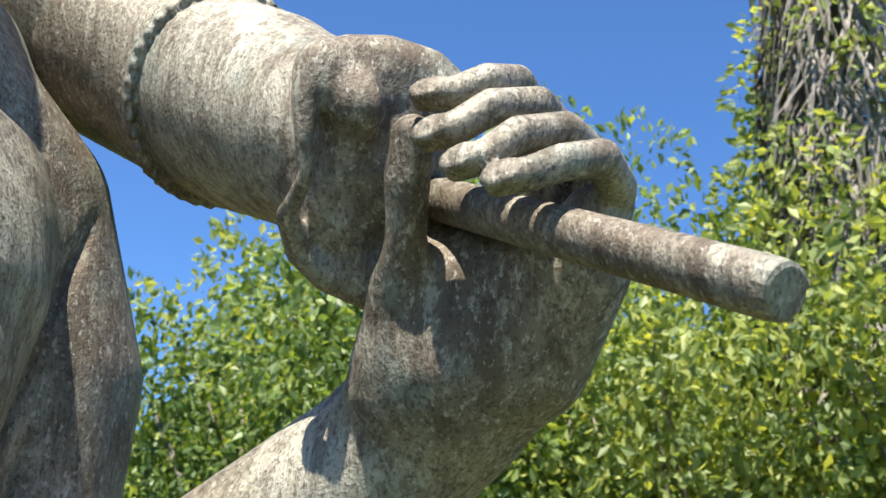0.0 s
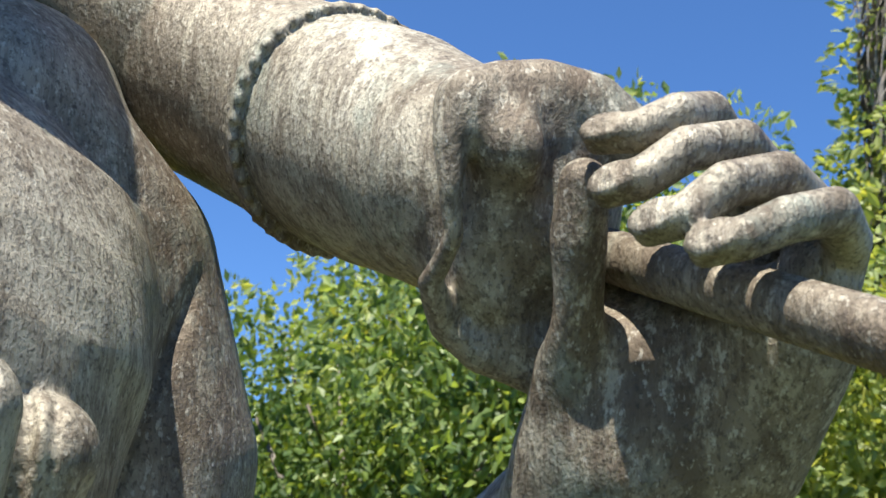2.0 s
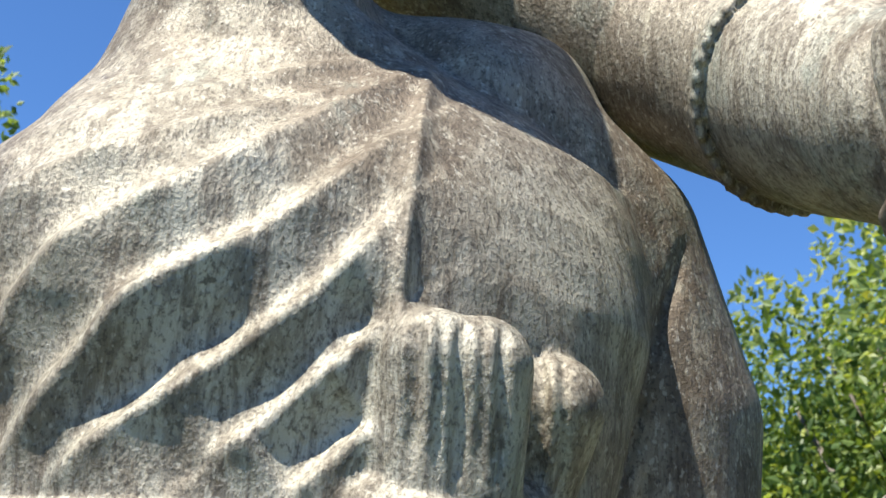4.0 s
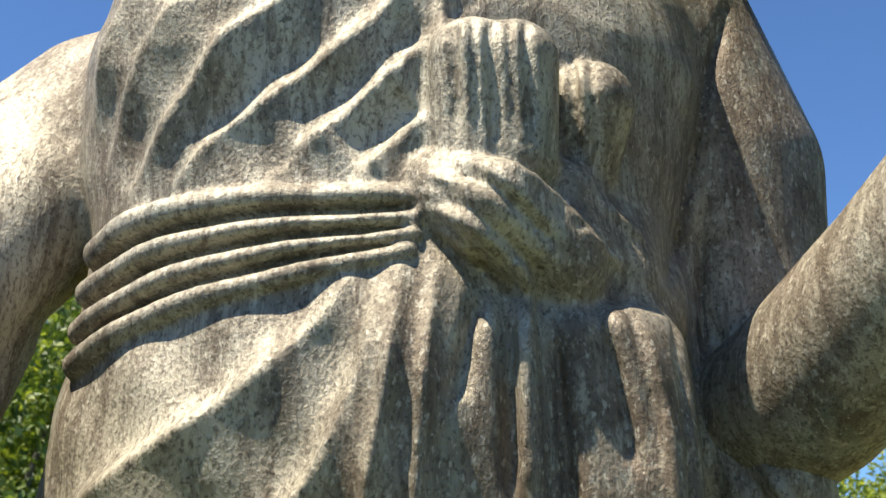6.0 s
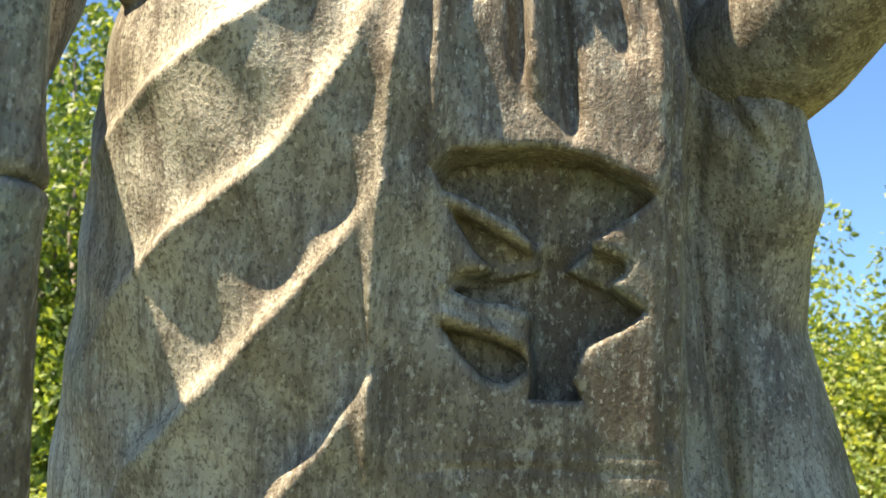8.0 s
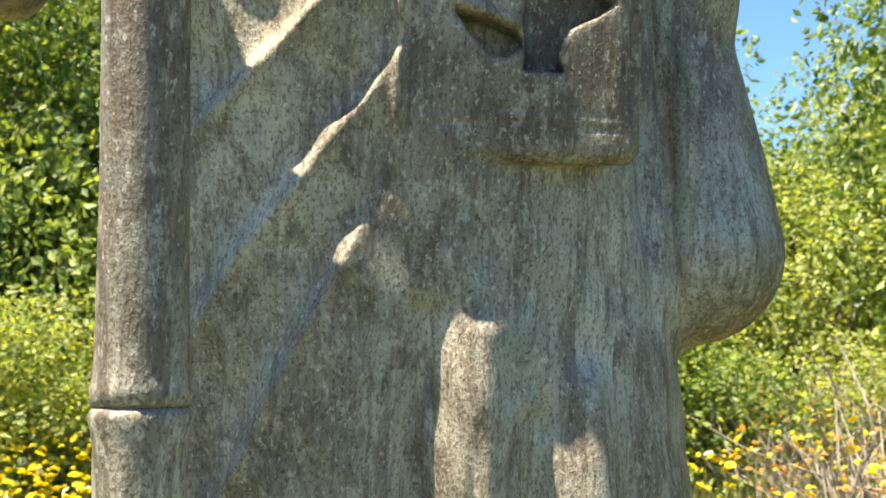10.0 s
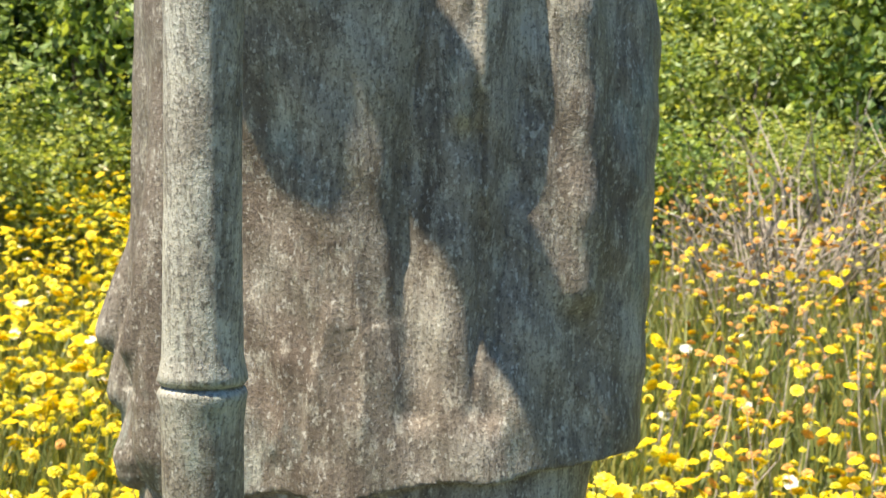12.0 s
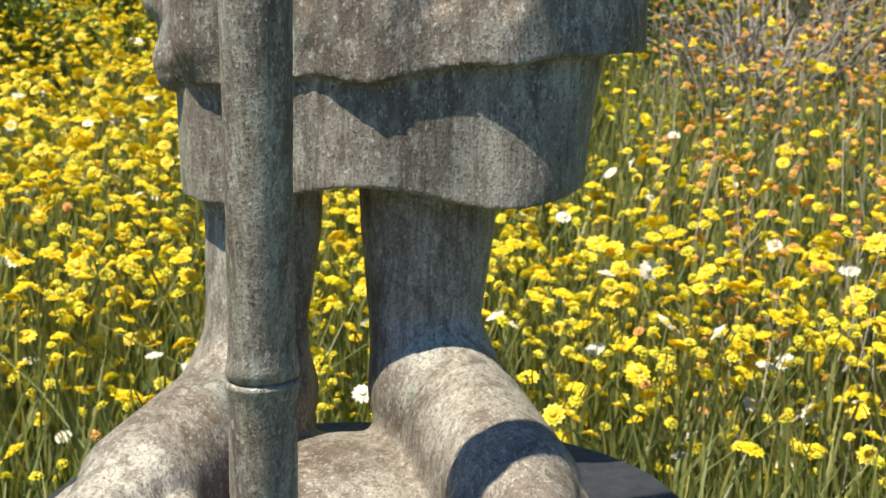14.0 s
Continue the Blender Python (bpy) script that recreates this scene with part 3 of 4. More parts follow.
body.relief((((0.044, 1.126), (0.056, 1.118)), ((0.052, 1.124), (0.064, 1.114)), ((0.060, 1.119), (0.073, 1.110)), ((0.066, 1.112), (0.080, 1.104)), ((0.072, 1.104), (0.088, 1.096))), 0.0028, 0.0014, 0.0022)
# pockets between the layers
SLOPE = (0.518, 0.945, 0.18, 0.24)
body.pocket(((0.004, 0.954), (0.011, 0.962), (0.030, 0.964), (0.055, 0.965), (0.073, 0.961), (0.091, 0.952), (0.099, 0.945), (0.086, 0.935), (0.069, 0.925),
             (0.058, 0.916), (0.077, 0.907), (0.093, 0.896), (0.084, 0.888), (0.068, 0.881), (0.063, 0.874), (0.061, 0.866), (0.065, 0.857),
             (0.042, 0.858), (0.044, 0.872), (0.042, 0.884), (0.045, 0.908), (0.047, 0.916), (0.044, 0.926), (0.030, 0.935), (0.008, 0.945)), SLOPE, 0.005, 0.003)
body.pocket(((0.007, 0.905), (0.015, 0.911), (0.034, 0.913), (0.047, 0.915), (0.043, 0.895), (0.034, 0.898), (0.019, 0.900)), SLOPE, 0.003, 0.003)
body.pocket(((0.005, 0.889), (0.022, 0.885), (0.039, 0.878), (0.042, 0.871), (0.033, 0.864), (0.022, 0.867), (0.012, 0.878)), SLOPE, -0.002, 0.004)
body.pocket(((0.010, 0.939), (0.030, 0.929), (0.045, 0.920), (0.046, 0.915), (0.028, 0.914), (0.020, 0.921)), SLOPE, -0.003, 0.004)
body.pocket(((0.058, 0.916), (0.069, 0.924), (0.086, 0.917), (0.084, 0.911), (0.077, 0.908)), SLOPE, -0.002, 0.004)
body.limb([(0.050, 0.522, 0.965), (0.050, 0.528, 0.930)], [0.006, 0.003], 0.012)
# their rims
for path in (((0.010, 0.944), (0.030, 0.934), (0.045, 0.924)), ((0.007, 0.906), (0.015, 0.912), (0.034, 0.914), (0.045, 0.917)), ((0.006, 0.893), (0.022, 0.890), (0.040, 0.882))):
    body.fold(path, 0.0020, 0.004, -0.1)
body.fold([(0.108, 1.07), (0.112, 1.00), (0.108, 0.93), (0.104, 0.84)], 0.003, 0.004, -0.2, carve=True)

# long creases of the robe beside it
body.fold([(0.122, 1.09), (0.124, 1.00), (0.118, 0.90), (0.116, 0.80), (0.125, 0.72)], 0.004, 0.006, -0.2, carve=True)
body.fold([(0.133, 1.09), (0.142, 1.00), (0.150, 0.95)], 0.0035, 0.006, -0.2, carve=True)
body.fold([(0.138, 0.98), (0.135, 0.90), (0.130, 0.80)], 0.003, 0.008, -0.2, carve=True)
body.fold([(-0.010, 0.72), (-0.014, 0.62), (-0.020, 0.50), (-0.018, 0.36)], 0.006, 0.02, 0.0, carve=True)
body.fold([(0.050, 0.66), (0.050, 0.55), (0.036, 0.45), (0.030, 0.36)], 0.006, 0.02, 0.0, carve=True)
body.fold([(0.020, 0.71), (0.018, 0.60), (0.012, 0.55)], 0.007, 0.02, 0.0)
body.fold([(0.078, 0.68), (0.085, 0.58), (0.088, 0.44)], 0.008, 0.025, 0.0)

body.relief((((-0.014, 0.72), (-0.018, 0.60), (-0.025, 0.54), (-0.029, 0.49), (-0.024, 0.40)), ((0.018, 0.66), (0.016, 0.60), (0.021, 0.50), (0.022, 0.43), (0.018, 0.36)), ((0.046, 0.62), (0.044, 0.55), (0.036, 0.47), (0.032, 0.40))), -0.0045, 0.006, 0.0025)
body.relief((((-0.105, 0.40), (-0.100, 0.36), (-0.112, 0.325)), ((-0.060, 0.46), (-0.050, 0.40), (-0.052, 0.34)), ((-0.070, 0.43), (-0.085, 0.37), (-0.088, 0.33))), 0.0035, 0.004, 0.009)
# seams where the hanging sleeve lies against the robe
body.relief((((0.148, 1.282), (0.134, 1.239), (0.122, 1.182), (0.111, 1.140), (0.105, 1.096)),
             ((0.128, 1.166), (0.124, 1.118), (0.124, 1.080), (0.135, 1.032), (0.149, 1.004), (0.172, 0.979)),
             ((0.119, 0.960), (0.121, 0.931), (0.124, 0.886), (0.134, 0.820), (0.133, 0.777), (0.142, 0.728))), -0.0060, 0.0022, 0.0045, fade=(0.66, 0.72))
body.relief((((0.104, 0.955), (0.106, 0.920), (0.102, 0.870), (0.102, 0.825)), ((0.112, 0.935), (0.111, 0.880), (0.110, 0.830))), -0.0030, 0.0012, 0.0018)
# the arm that holds the staff, in its sleeve
body.limb([(-0.150, 0.64, 1.27), (-0.214, 0.60, 1.18), (-0.240, 0.53, 1.092), (-0.216, 0.42, 1.062), (-0.145, 0.345, 1.035)], [0.052, 0.046, 0.040, 0.031, 0.026], 0.012)
body.limb([(-0.145, 0.345, 1.035), (-0.122, 0.315, 1.020)], [0.026, 0.022], 0.01)
for i in range(4):
    z = 1.046 - 0.016 * i
    body.limb([(-0.134, 0.325, z), (-0.124, 0.276, z - 0.004), (-0.098, 0.272, z - 0.006), (-0.082, 0.290, z - 0.006)], [0.0095, 0.0092, 0.0088, 0.008], 0.002)

body.limb([(-0.215, 0.63, 1.24), (-0.262, 0.60, 1.17), (-0.272, 0.54, 1.09)], [0.045, 0.050, 0.042], 0.02)

# the sleeve hanging from it
body.limb([(-0.236, 0.56, 1.09), (-0.234, 0.51, 0.99), (-0.240, 0.485, 0.905)], [0.034, 0.027, 0.024], 0.008)
body.limb([(-0.224, 0.47, 1.07), (-0.226, 0.460, 0.98), (-0.236, 0.455, 0.90)], [0.028, 0.024, 0.022], 0.012)
body.limb([(-0.210, 0.43, 1.055), (-0.216, 0.435, 0.97), (-0.226, 0.440, 0.91)], [0.022, 0.019, 0.018], 0.012)

# neck and head, bowed a little
body.limb([(-0.078, 0.62, 1.34), (-0.072, 0.60, 1.44)], [0.050, 0.046], 0.02)
body.blob((-0.046, 0.585, 1.545), (0.074, 0.094, 0.106), 0.03)

# the mouth of the hanging sleeve, turned back below the forearm
body.limb([(0.146, 0.620, 1.035), (0.160, 0.622, 1.005), (0.172, 0.632, 0.980)], [0.008, 0.009, 0.008], 0.014)
body.limb([(0.140, 0.640, 1.045), (0.155, 0.650, 0.985), (0.158, 0.665, 0.94)], [0.020, 0.026, 0.022], 0.02)
body.fold([(0.128, 1.10), (0.140, 1.05), (0.158, 1.01), (0.172, 0.985)], 0.0030, 0.005, -0.3, carve=True)

# the raised forearm, its hold on the rod, and the wrapped bundle: finer clay
fine = Clay((-0.05, 0.31, 0.99), (0.36, 0.80, 1.50), 0.0016)
fine.limb([(0.140, 0.660, 1.045), (0.170, 0.615, 1.060), (0.215, 0.565, 1.100), (0.262, 0.510, 1.150), (0.277, 0.478, 1.180)], [0.042, 0.043, 0.042, 0.040, 0.038], 0.01)
fine.limb([(0.277, 0.478, 1.180), (0.278, 0.452, 1.205), (0.285, 0.430, 1.228)], [0.036, 0.032, 0.026], 0.01)
fine.limb([(0.262, 0.462, 1.190), (0.258, 0.450, 1.222)], [0.030, 0.020], 0.02)
fine.limb([(0.295, 0.440, 1.195), (0.297, 0.410, 1.228), (0.290, 0.390, 1.243)], [0.026, 0.022, 0.014], 0.02)
fine.limb([(0.247, 0.470, 1.180), (0.235, 0.456, 1.206), (0.228, 0.440, 1.232), (0.223, 0.430, 1.254), (0.220, 0.422, 1.272)], [0.020, 0.0125, 0.0100, 0.0100, 0.0085], 0.012)
for path in (
        ((0.217, 0.409, 1.282), (0.225, 0.399, 1.283), (0.238, 0.395, 1.291), (0.258, 0.404, 1.300), (0.277, 0.416, 1.293), (0.291, 0.431, 1.268)),
        ((0.215, 0.400, 1.260), (0.221, 0.391, 1.263), (0.235, 0.386, 1.275), (0.259, 0.389, 1.284), (0.283, 0.402, 1.280), (0.298, 0.421, 1.258)),
        ((0.220, 0.385, 1.244), (0.226, 0.375, 1.247), (0.239, 0.372, 1.259), (0.262, 0.374, 1.268), (0.289, 0.388, 1.266), (0.301, 0.410, 1.245)),
        ((0.229, 0.370, 1.235), (0.236, 0.361, 1.238), (0.250, 0.359, 1.246), (0.269, 0.359, 1.253), (0.289, 0.375, 1.252), (0.300, 0.393, 1.243), (0.300, 0.408, 1.225))):
    fine.limb(path, np.interp(np.linspace(0, 1, len(path)), [0, 0.2, 0.7, 1], [0.0050, 0.0068, 0.0082, 0.0095]), 0.0012)
    # nail: a rim round a flat bed
    a, b = Vector(path[0]), Vector(path[1])
    side = (b - a).normalized()
    up = Vector((-0.40, -0.80, 0.45))
    up = (up - side * up.dot(side)).normalized()
    c = a + side * 0.0038 + up * 0.0046
    ax = (side, up.cross(side), up)
    fine.blob(c, (0.0092, 0.0070, 0.0034), 0.0012, axes=ax)
    fine.blob(c + up * 0.0036, (0.0070, 0.0052, 0.0024), 0.0004, axes=ax, carve=True)
    fine.blob(c + up * 0.0014, (0.0050, 0.0036, 0.0018), 0.0004, axes=ax)

fine.limb([(0.272, 0.462, 1.205), (0.278, 0.455, 1.240)], [0.026, 0.022], 0.012)
fine.limb([(0.255, 0.465, 1.195), (0.262, 0.462, 1.235)], [0.022, 0.016], 0.014)

# the bundle, tied round with a cord and flaring at its end
AX = [Vector(p) for p in ((-0.020, 0.745, 1.528), (0.090, 0.735, 1.462), (0.152, 0.698, 1.418), (0.193, 0.630, 1.370), (0.208, 0.562, 1.332), (0.217, 0.505, 1.299))]
fine.limb(AX[:4], [0.060, 0.060, 0.058, 0.055], 0.004)
fine.limb([AX[3].lerp(AX[4], 0.12), AX[4], AX[5]], [0.055, 0.053, 0.045], 0.004)
along = (AX[5] - AX[3]).normalized()
e1 = along.cross(Vector((0, 0, 1))).normalized()
e2 = along.cross(e1)
for i in range(40):
    a = 2 * math.pi * i / 40
    o = AX[3] + along * (0.033 + 0.008 * math.sin(a + 0.5)) + (e1 * math.cos(a) + e2 * math.sin(a)) * 0.0558
    w = along * 0.0046 + (e1 * -math.sin(a) + e2 * math.cos(a)) * 0.0105
    fine.limb([o - w, o + w], [0.0030, 0.0030], 0.0006)
# collar: a gathered mouth with a curling lip
fine.limb([AX[5], (0.226, 0.475, 1.286)], [0.038, 0.036], 0.012)
fine.limb([(0.226, 0.470, 1.298), (0.228, 0.478, 1.262), (0.232, 0.482, 1.242)], [0.030, 0.034, 0.024], 0.012)
fine.limb([(0.188, 0.449, 1.304), (0.182, 0.449, 1.288), (0.184, 0.450, 1.272), (0.189, 0.454, 1.256), (0.187, 0.469, 1.244), (0.200, 0.480, 1.232), (0.214, 0.480, 1.224), (0.232, 0.478, 1.221)], [0.009, 0.006, 0.0045, 0.0040, 0.0048, 0.006, 0.007, 0.007], 0.007)
fine.limb([(0.190, 0.453, 1.302), (0.203, 0.449, 1.310), (0.217, 0.446, 1.313), (0.235, 0.442, 1.311), (0.247, 0.436, 1.300)], [0.010, 0.013, 0.013, 0.013, 0.012], 0.014)
fine.limb([(0.178, 0.466, 1.304), (0.171, 0.466, 1.287), (0.172, 0.466, 1.271), (0.177, 0.470, 1.257), (0.176, 0.484, 1.245)], [0.005, 0.007, 0.007, 0.006, 0.004], 0.014, carve=True)
fine.blob((0.206, 0.441, 1.288), (0.013, 0.012, 0.013), 0.012)
fine.limb([(0.213, 0.430, 1.296), (0.217, 0.432, 1.286), (0.216, 0.436, 1.272)], [0.003, 0.005, 0.003], 0.008, carve=True)
fine.limb([(0.196, 0.440, 1.262), (0.206, 0.448, 1.246), (0.222, 0.452, 1.236)], [0.004, 0.009, 0.007], 0.014, carve=True)

statue = new("statue", clay_mesh("statue", [body, fine], BRONZE))
tagged(statue, "weathered grey-green bronze robed monk statue with knotted sash", "statue")

# ---- staff, rod and base ----
def staff_axis(z):
    return Vector((-0.124 + 0.021 * z, 0.425 - 0.125 * z, z))


def bamboo_staff():
    """A cast bamboo pole: swollen rings at the nodes, a slightly uneven girth."""
    rng = random.Random(3)
    nodes = [0.135, 0.405, 0.676, 0.90, 1.06]
    zs = sorted(set([0.0, 1.13] + [round(0.012 * i, 4) for i in range(1, 94)] + [n + o for n in nodes for o in (-0.010, -0.004, -0.0015, 0.0, 0.0015, 0.006, 0.012)]))
    v, sides = [], 28
    for z in zs:
        r = 0.0203 - 0.0026 * z + 0.0006 * math.sin(z * 21)
        for n in nodes:
            u = (z - n) / 0.010
            r += 0.0026 * math.exp(-u * u) - 0.0030 * math.exp(-((z - n) / 0.0016) ** 2)
        c = staff_axis(z)
        for k in range(sides):
            a = 2 * math.pi * k / sides
            w = r * (1 + 0.03 * math.sin(3 * a + z * 9) + 0.012 * rng.uniform(-1, 1))
            v.append(c + Vector((math.cos(a) * w, math.sin(a) * w, 0)))
    ob = new("staff")
    cuts = [0] + [zs.index(n) for n in nodes] + [len(zs) - 1]
    for lo, hi in zip(cuts, cuts[1:]):
        f = [(i * sides + k, i * sides + (k + 1) % sides, (i + 1) * sides + (k + 1) % sides, (i + 1) * sides + k)
             for i in range(hi - lo) for k in range(sides)]
        f.append(tuple(range(sides))[::-1])
        f.append(tuple(range((hi - lo) * sides, (hi - lo + 1) * sides)))
        piece = new("cane_segment", mesh_from("cane_segment", v[lo * sides:(hi + 1) * sides], f, STAFF_BRONZE, True))
        piece.parent = ob
    return tagged(ob, "weathered bronze bamboo staff standing beside the statue", "staff")


bamboo_staff()


def held_rod():
    """A short rod with a bevelled, eight-sided end."""
    a, b = Vector((0.2465, 0.462, 1.2655)), Vector((0.270, 0.268, 1.177))
    d = (b - a).normalized()
    v, f = tube([a, a + d * 0.06, a + d * 0.12, b - d * 0.006, b - d * 0.001, b], [0.0098, 0.0100, 0.0102, 0.0104, 0.0098, 0.0082], 14)
    ob = new("rod", mesh_from("rod", v, f, STAFF_BRONZE, False))
    for p in ob.data.polygons:
        p.use_smooth = len(p.vertices) == 4 and p.index < 14 * 3
    return tagged(ob, "weathered bronze rod gripped by the statue", "rod")


held_rod()


def round_base():
    v, f, sides = [], [], 72
    prof = [(0.0, 0.0), (0.97, 0.0), (1.0, -0.006), (1.0, -0.042), (0.0, -0.042)]
    for r, z in prof:
        for k in range(sides):
            a = 2 * math.pi * k / sides
            v.append((-0.07 + 0.235 * r * math.cos(a), 0.545 + 0.195 * r * math.sin(a), z + 0.004))
    for i in range(len(prof) - 1):
        for k in range(sides):
            f.append((i * sides + k, (i + 1) * sides + k, (i + 1) * sides + (k + 1) % sides, i * sides + (k + 1) % sides))
    ob = new("base", mesh_from("base", v, f, BASE_BLACK))
    return tagged(ob, "black painted low round base under the statue", "base")


round_base()


def pedestal():
    """A plain block under the base, standing on the ground."""
    bm = bmesh.new()
    bmesh.ops.create_cube(bm, size=1, matrix=Matrix.Translation((-0.07, 0.56, -0.40)) @ Matrix.Diagonal((0.30, 0.22, 0.724, 1)))
    bmesh.ops.bevel(bm, geom=bm.edges[:], offset=0.01, segments=2, affect="EDGES")
    me = bpy.data.meshes.new("pedestal")
    bm.to_mesh(me)
    me.materials.append(BASE_BLACK)
    return tagged(new("pedestal", me), "plain dark block carrying the round base", "pedestal")


pedestal()


# ---- land ----
def land(x, y):
    """Height of the ground: level by the statue, rising into a bank and far hills."""
    x, y = np.asarray(x, float), np.asarray(y, float)
    r = np.hypot(x, y - 0.5)
    h = -0.72 + 0.20 * np.clip(y - 1.2, 0, 3.8) + 0.30 * np.clip(y - 5.0, 0, 4) + 0.12 * np.clip(y - 9, 0, 20)
    h = h + np.clip(r - 1.0, 0, 1) * (0.05 * np.sin(x * 2.1) * np.sin(y * 1.7 + 1))
    h = h + np.clip((r - 40) / 80, 0, 1) ** 1.2 * (9 + 4 * np.sin(np.arctan2(x, y) * 5 + 0.7))
    return h


def ground():
    ring = np.concatenate([np.linspace(0, 12, 61)[1:], np.geomspace(12.5, 3000, 50)])
    n = 120
    v, f = [(0.0, 0.5, float(land(0, 0.5)))], []
    for r in ring:
        a = 2 * np.pi * np.arange(n) / n
        x, y = r * np.cos(a), 0.5 + r * np.sin(a)
        v.extend(zip(x.tolist(), y.tolist(), land(x, y).tolist()))
    f.extend((0, 1 + k, 1 + (k + 1) % n) for k in range(n))
    for i in range(len(ring) - 1):
        o = 1 + i * n
        f.extend((o + k, o + n + k, o + n + (k + 1) % n, o + (k + 1) % n) for k in range(n))
    ob = new("ground", mesh_from("ground", v, f, EARTH, True))
    return tagged(ob, "dry brown earth slope rising to scrubby hills", "ground", kind="structure")


ground()


# ---- shrubs ----
def leaf_cloud(rng, centres, radii, count, size, material, name, long=1.8, droop=0.3):
    """Many small pointed leaves, folded at the rib, spread through clumps near their outsides."""
    centres, radii = np.array(centres), np.array(radii)
    w = radii ** 2 / (radii ** 2).sum()
    which = rng.choice(len(centres), count, p=w)
    d = rng.normal(size=(count, 3))
    d /= np.linalg.norm(d, axis=1)[:, None]
    d[:, 2] *= 0.85
    p = centres[which] + d * (radii[which] * rng.uniform(0.55, 1.08, count) ** 0.6)[:, None]
    out = d + rng.normal(size=(count, 3)) * 0.7
    out[:, 2] -= droop
    out /= np.linalg.norm(out, axis=1)[:, None]
    side = np.cross(out, rng.normal(size=(count, 3)))
    side /= np.linalg.norm(side, axis=1)[:, None]
    up = np.cross(out, side)
    ln = (size * rng.uniform(0.6, 1.25, count))[:, None]
    wd = ln / long
    v = np.stack([p, p + out * ln * 0.45 + side * wd * 0.5 + up * wd * 0.15, p + out * ln, p + out * ln * 0.45 - side * wd * 0.5 + up * wd * 0.15], 1).reshape(-1, 3)
    i = 4 * np.arange(count)[:, None]
    f = np.concatenate([i + [0, 1, 2], i + [0, 2, 3]], 1).reshape(-1, 3)
    return mesh_from(name, v, f, material)


def shrub(seed, height, width, material, count, size, label, long=1.8):
    """A shrub: several bending stems from the ground and a ragged crown of leaf clumps."""
    rng = np.random.default_rng(seed)
    top = new("shrub")
    stems, cs, rs = [], [], []
    for i in range(7):
        a = rng.uniform(0, 6.283)
        tip = Vector((math.cos(a) * width * rng.uniform(0.1, 0.45), math.sin(a) * width * rng.uniform(0.1, 0.45), height * rng.uniform(0.55, 0.98)))
        mid = Vector((tip.x * 0.35, tip.y * 0.35, tip.z * 0.5)) + Vector(rng.normal(0, 0.05 * width, 3))
        stems.append(tube([(tip.x * 0.08, tip.y * 0.08, -0.05), mid, tip], [0.016 * height, 0.010 * height, 0.003 * height], 6))
        for u in (0.45, 0.7, 0.9, 1.0):
            q = mid.lerp(tip, (u - 0.4) / 0.6)
            for _ in range(3):
                cs.append(q + Vector(rng.normal(0, 0.13 * width, 3)))
                rs.append(width * rng.uniform(0.07, 0.16))
    cs = [(c[0], c[1], max(c[2], 0.12 * height)) for c in cs]
    for a in np.linspace(0, 6.28, 14):
        cs.append((math.cos(a) * width * 0.36, math.sin(a) * width * 0.36, height * rng.uniform(0.15, 0.45)))
        rs.append(width * rng.uniform(0.10, 0.17))
    for st in stems:
        part("stem", mesh_from("stem", *st, BARK, True), top)
    part("crown", leaf_cloud(rng, cs, rs, count, size, material, "crown", long), top)
    return tagged(top, label, "shrub", "shrubs on the bank")


def bank_of_shrubs():
    kinds = [
        shrub(11, 2.1, 1.7, LEAF, 13000, 0.052, "dense dark green leafy shrub growing on the bank"),
        shrub(12, 2.0, 1.8, LEAF_YELLOW, 12000, 0.056, "sunlit yellow-green leafy shrub growing on the bank"),
        shrub(13, 2.2, 1.8, LEAF_DARK, 13000, 0.050, "shaded dark green shrub growing on the bank"),
        shrub(14, 1.3, 1.5, LEAF_YELLOW, 11000, 0.046, "small-leaved bright green shrub growing on the bank")]
    rng = random.Random(8)
    first = [True] * 4
    spots = []
    for row, (far, n) in enumerate(((5.4, 15), (6.5, 18), (7.8, 20))):
        for i in range(n):
            a = radians(-42 + 104 * (i + rng.uniform(-0.3, 0.3)) / (n - 1))
            tall = (0.62, 1.02, 1.25)[row] * (1 + 0.55 * min(1, max(0, (math.degrees(a) - 16) / 14)))
            if math.degrees(a) < -13:
                tall *= 1.25 if row else 1.0
            if 5 < math.degrees(a) < 17:
                tall *= 0.82
            r = far + rng.uniform(-0.3, 0.3)
            spots.append((r * math.sin(a), r * math.cos(a), tall * rng.uniform(0.85, 1.15), row))
    for j, (x, y, g, row) in enumerate(spots):
        k = rng.choice(([2, 2, 0, 2, 1] if x < -1.6 else [0, 0, 1, 1, 2, 3]) if row else [0, 1, 3, 3])
        m = Matrix.Translation((x, y, float(land(x, y)) - 0.05)) @ Matrix.Rotation(rng.uniform(0, 6.28), 4, "Z")
        if first[k]:
            kinds[k].matrix_world, ob, first[k] = m, kinds[k], False
        else:
            ob = copy_thing(kinds[k], m)
        w = 0.5 + 0.5 * g
        ob.scale = (w, w, g)


bank_of_shrubs()


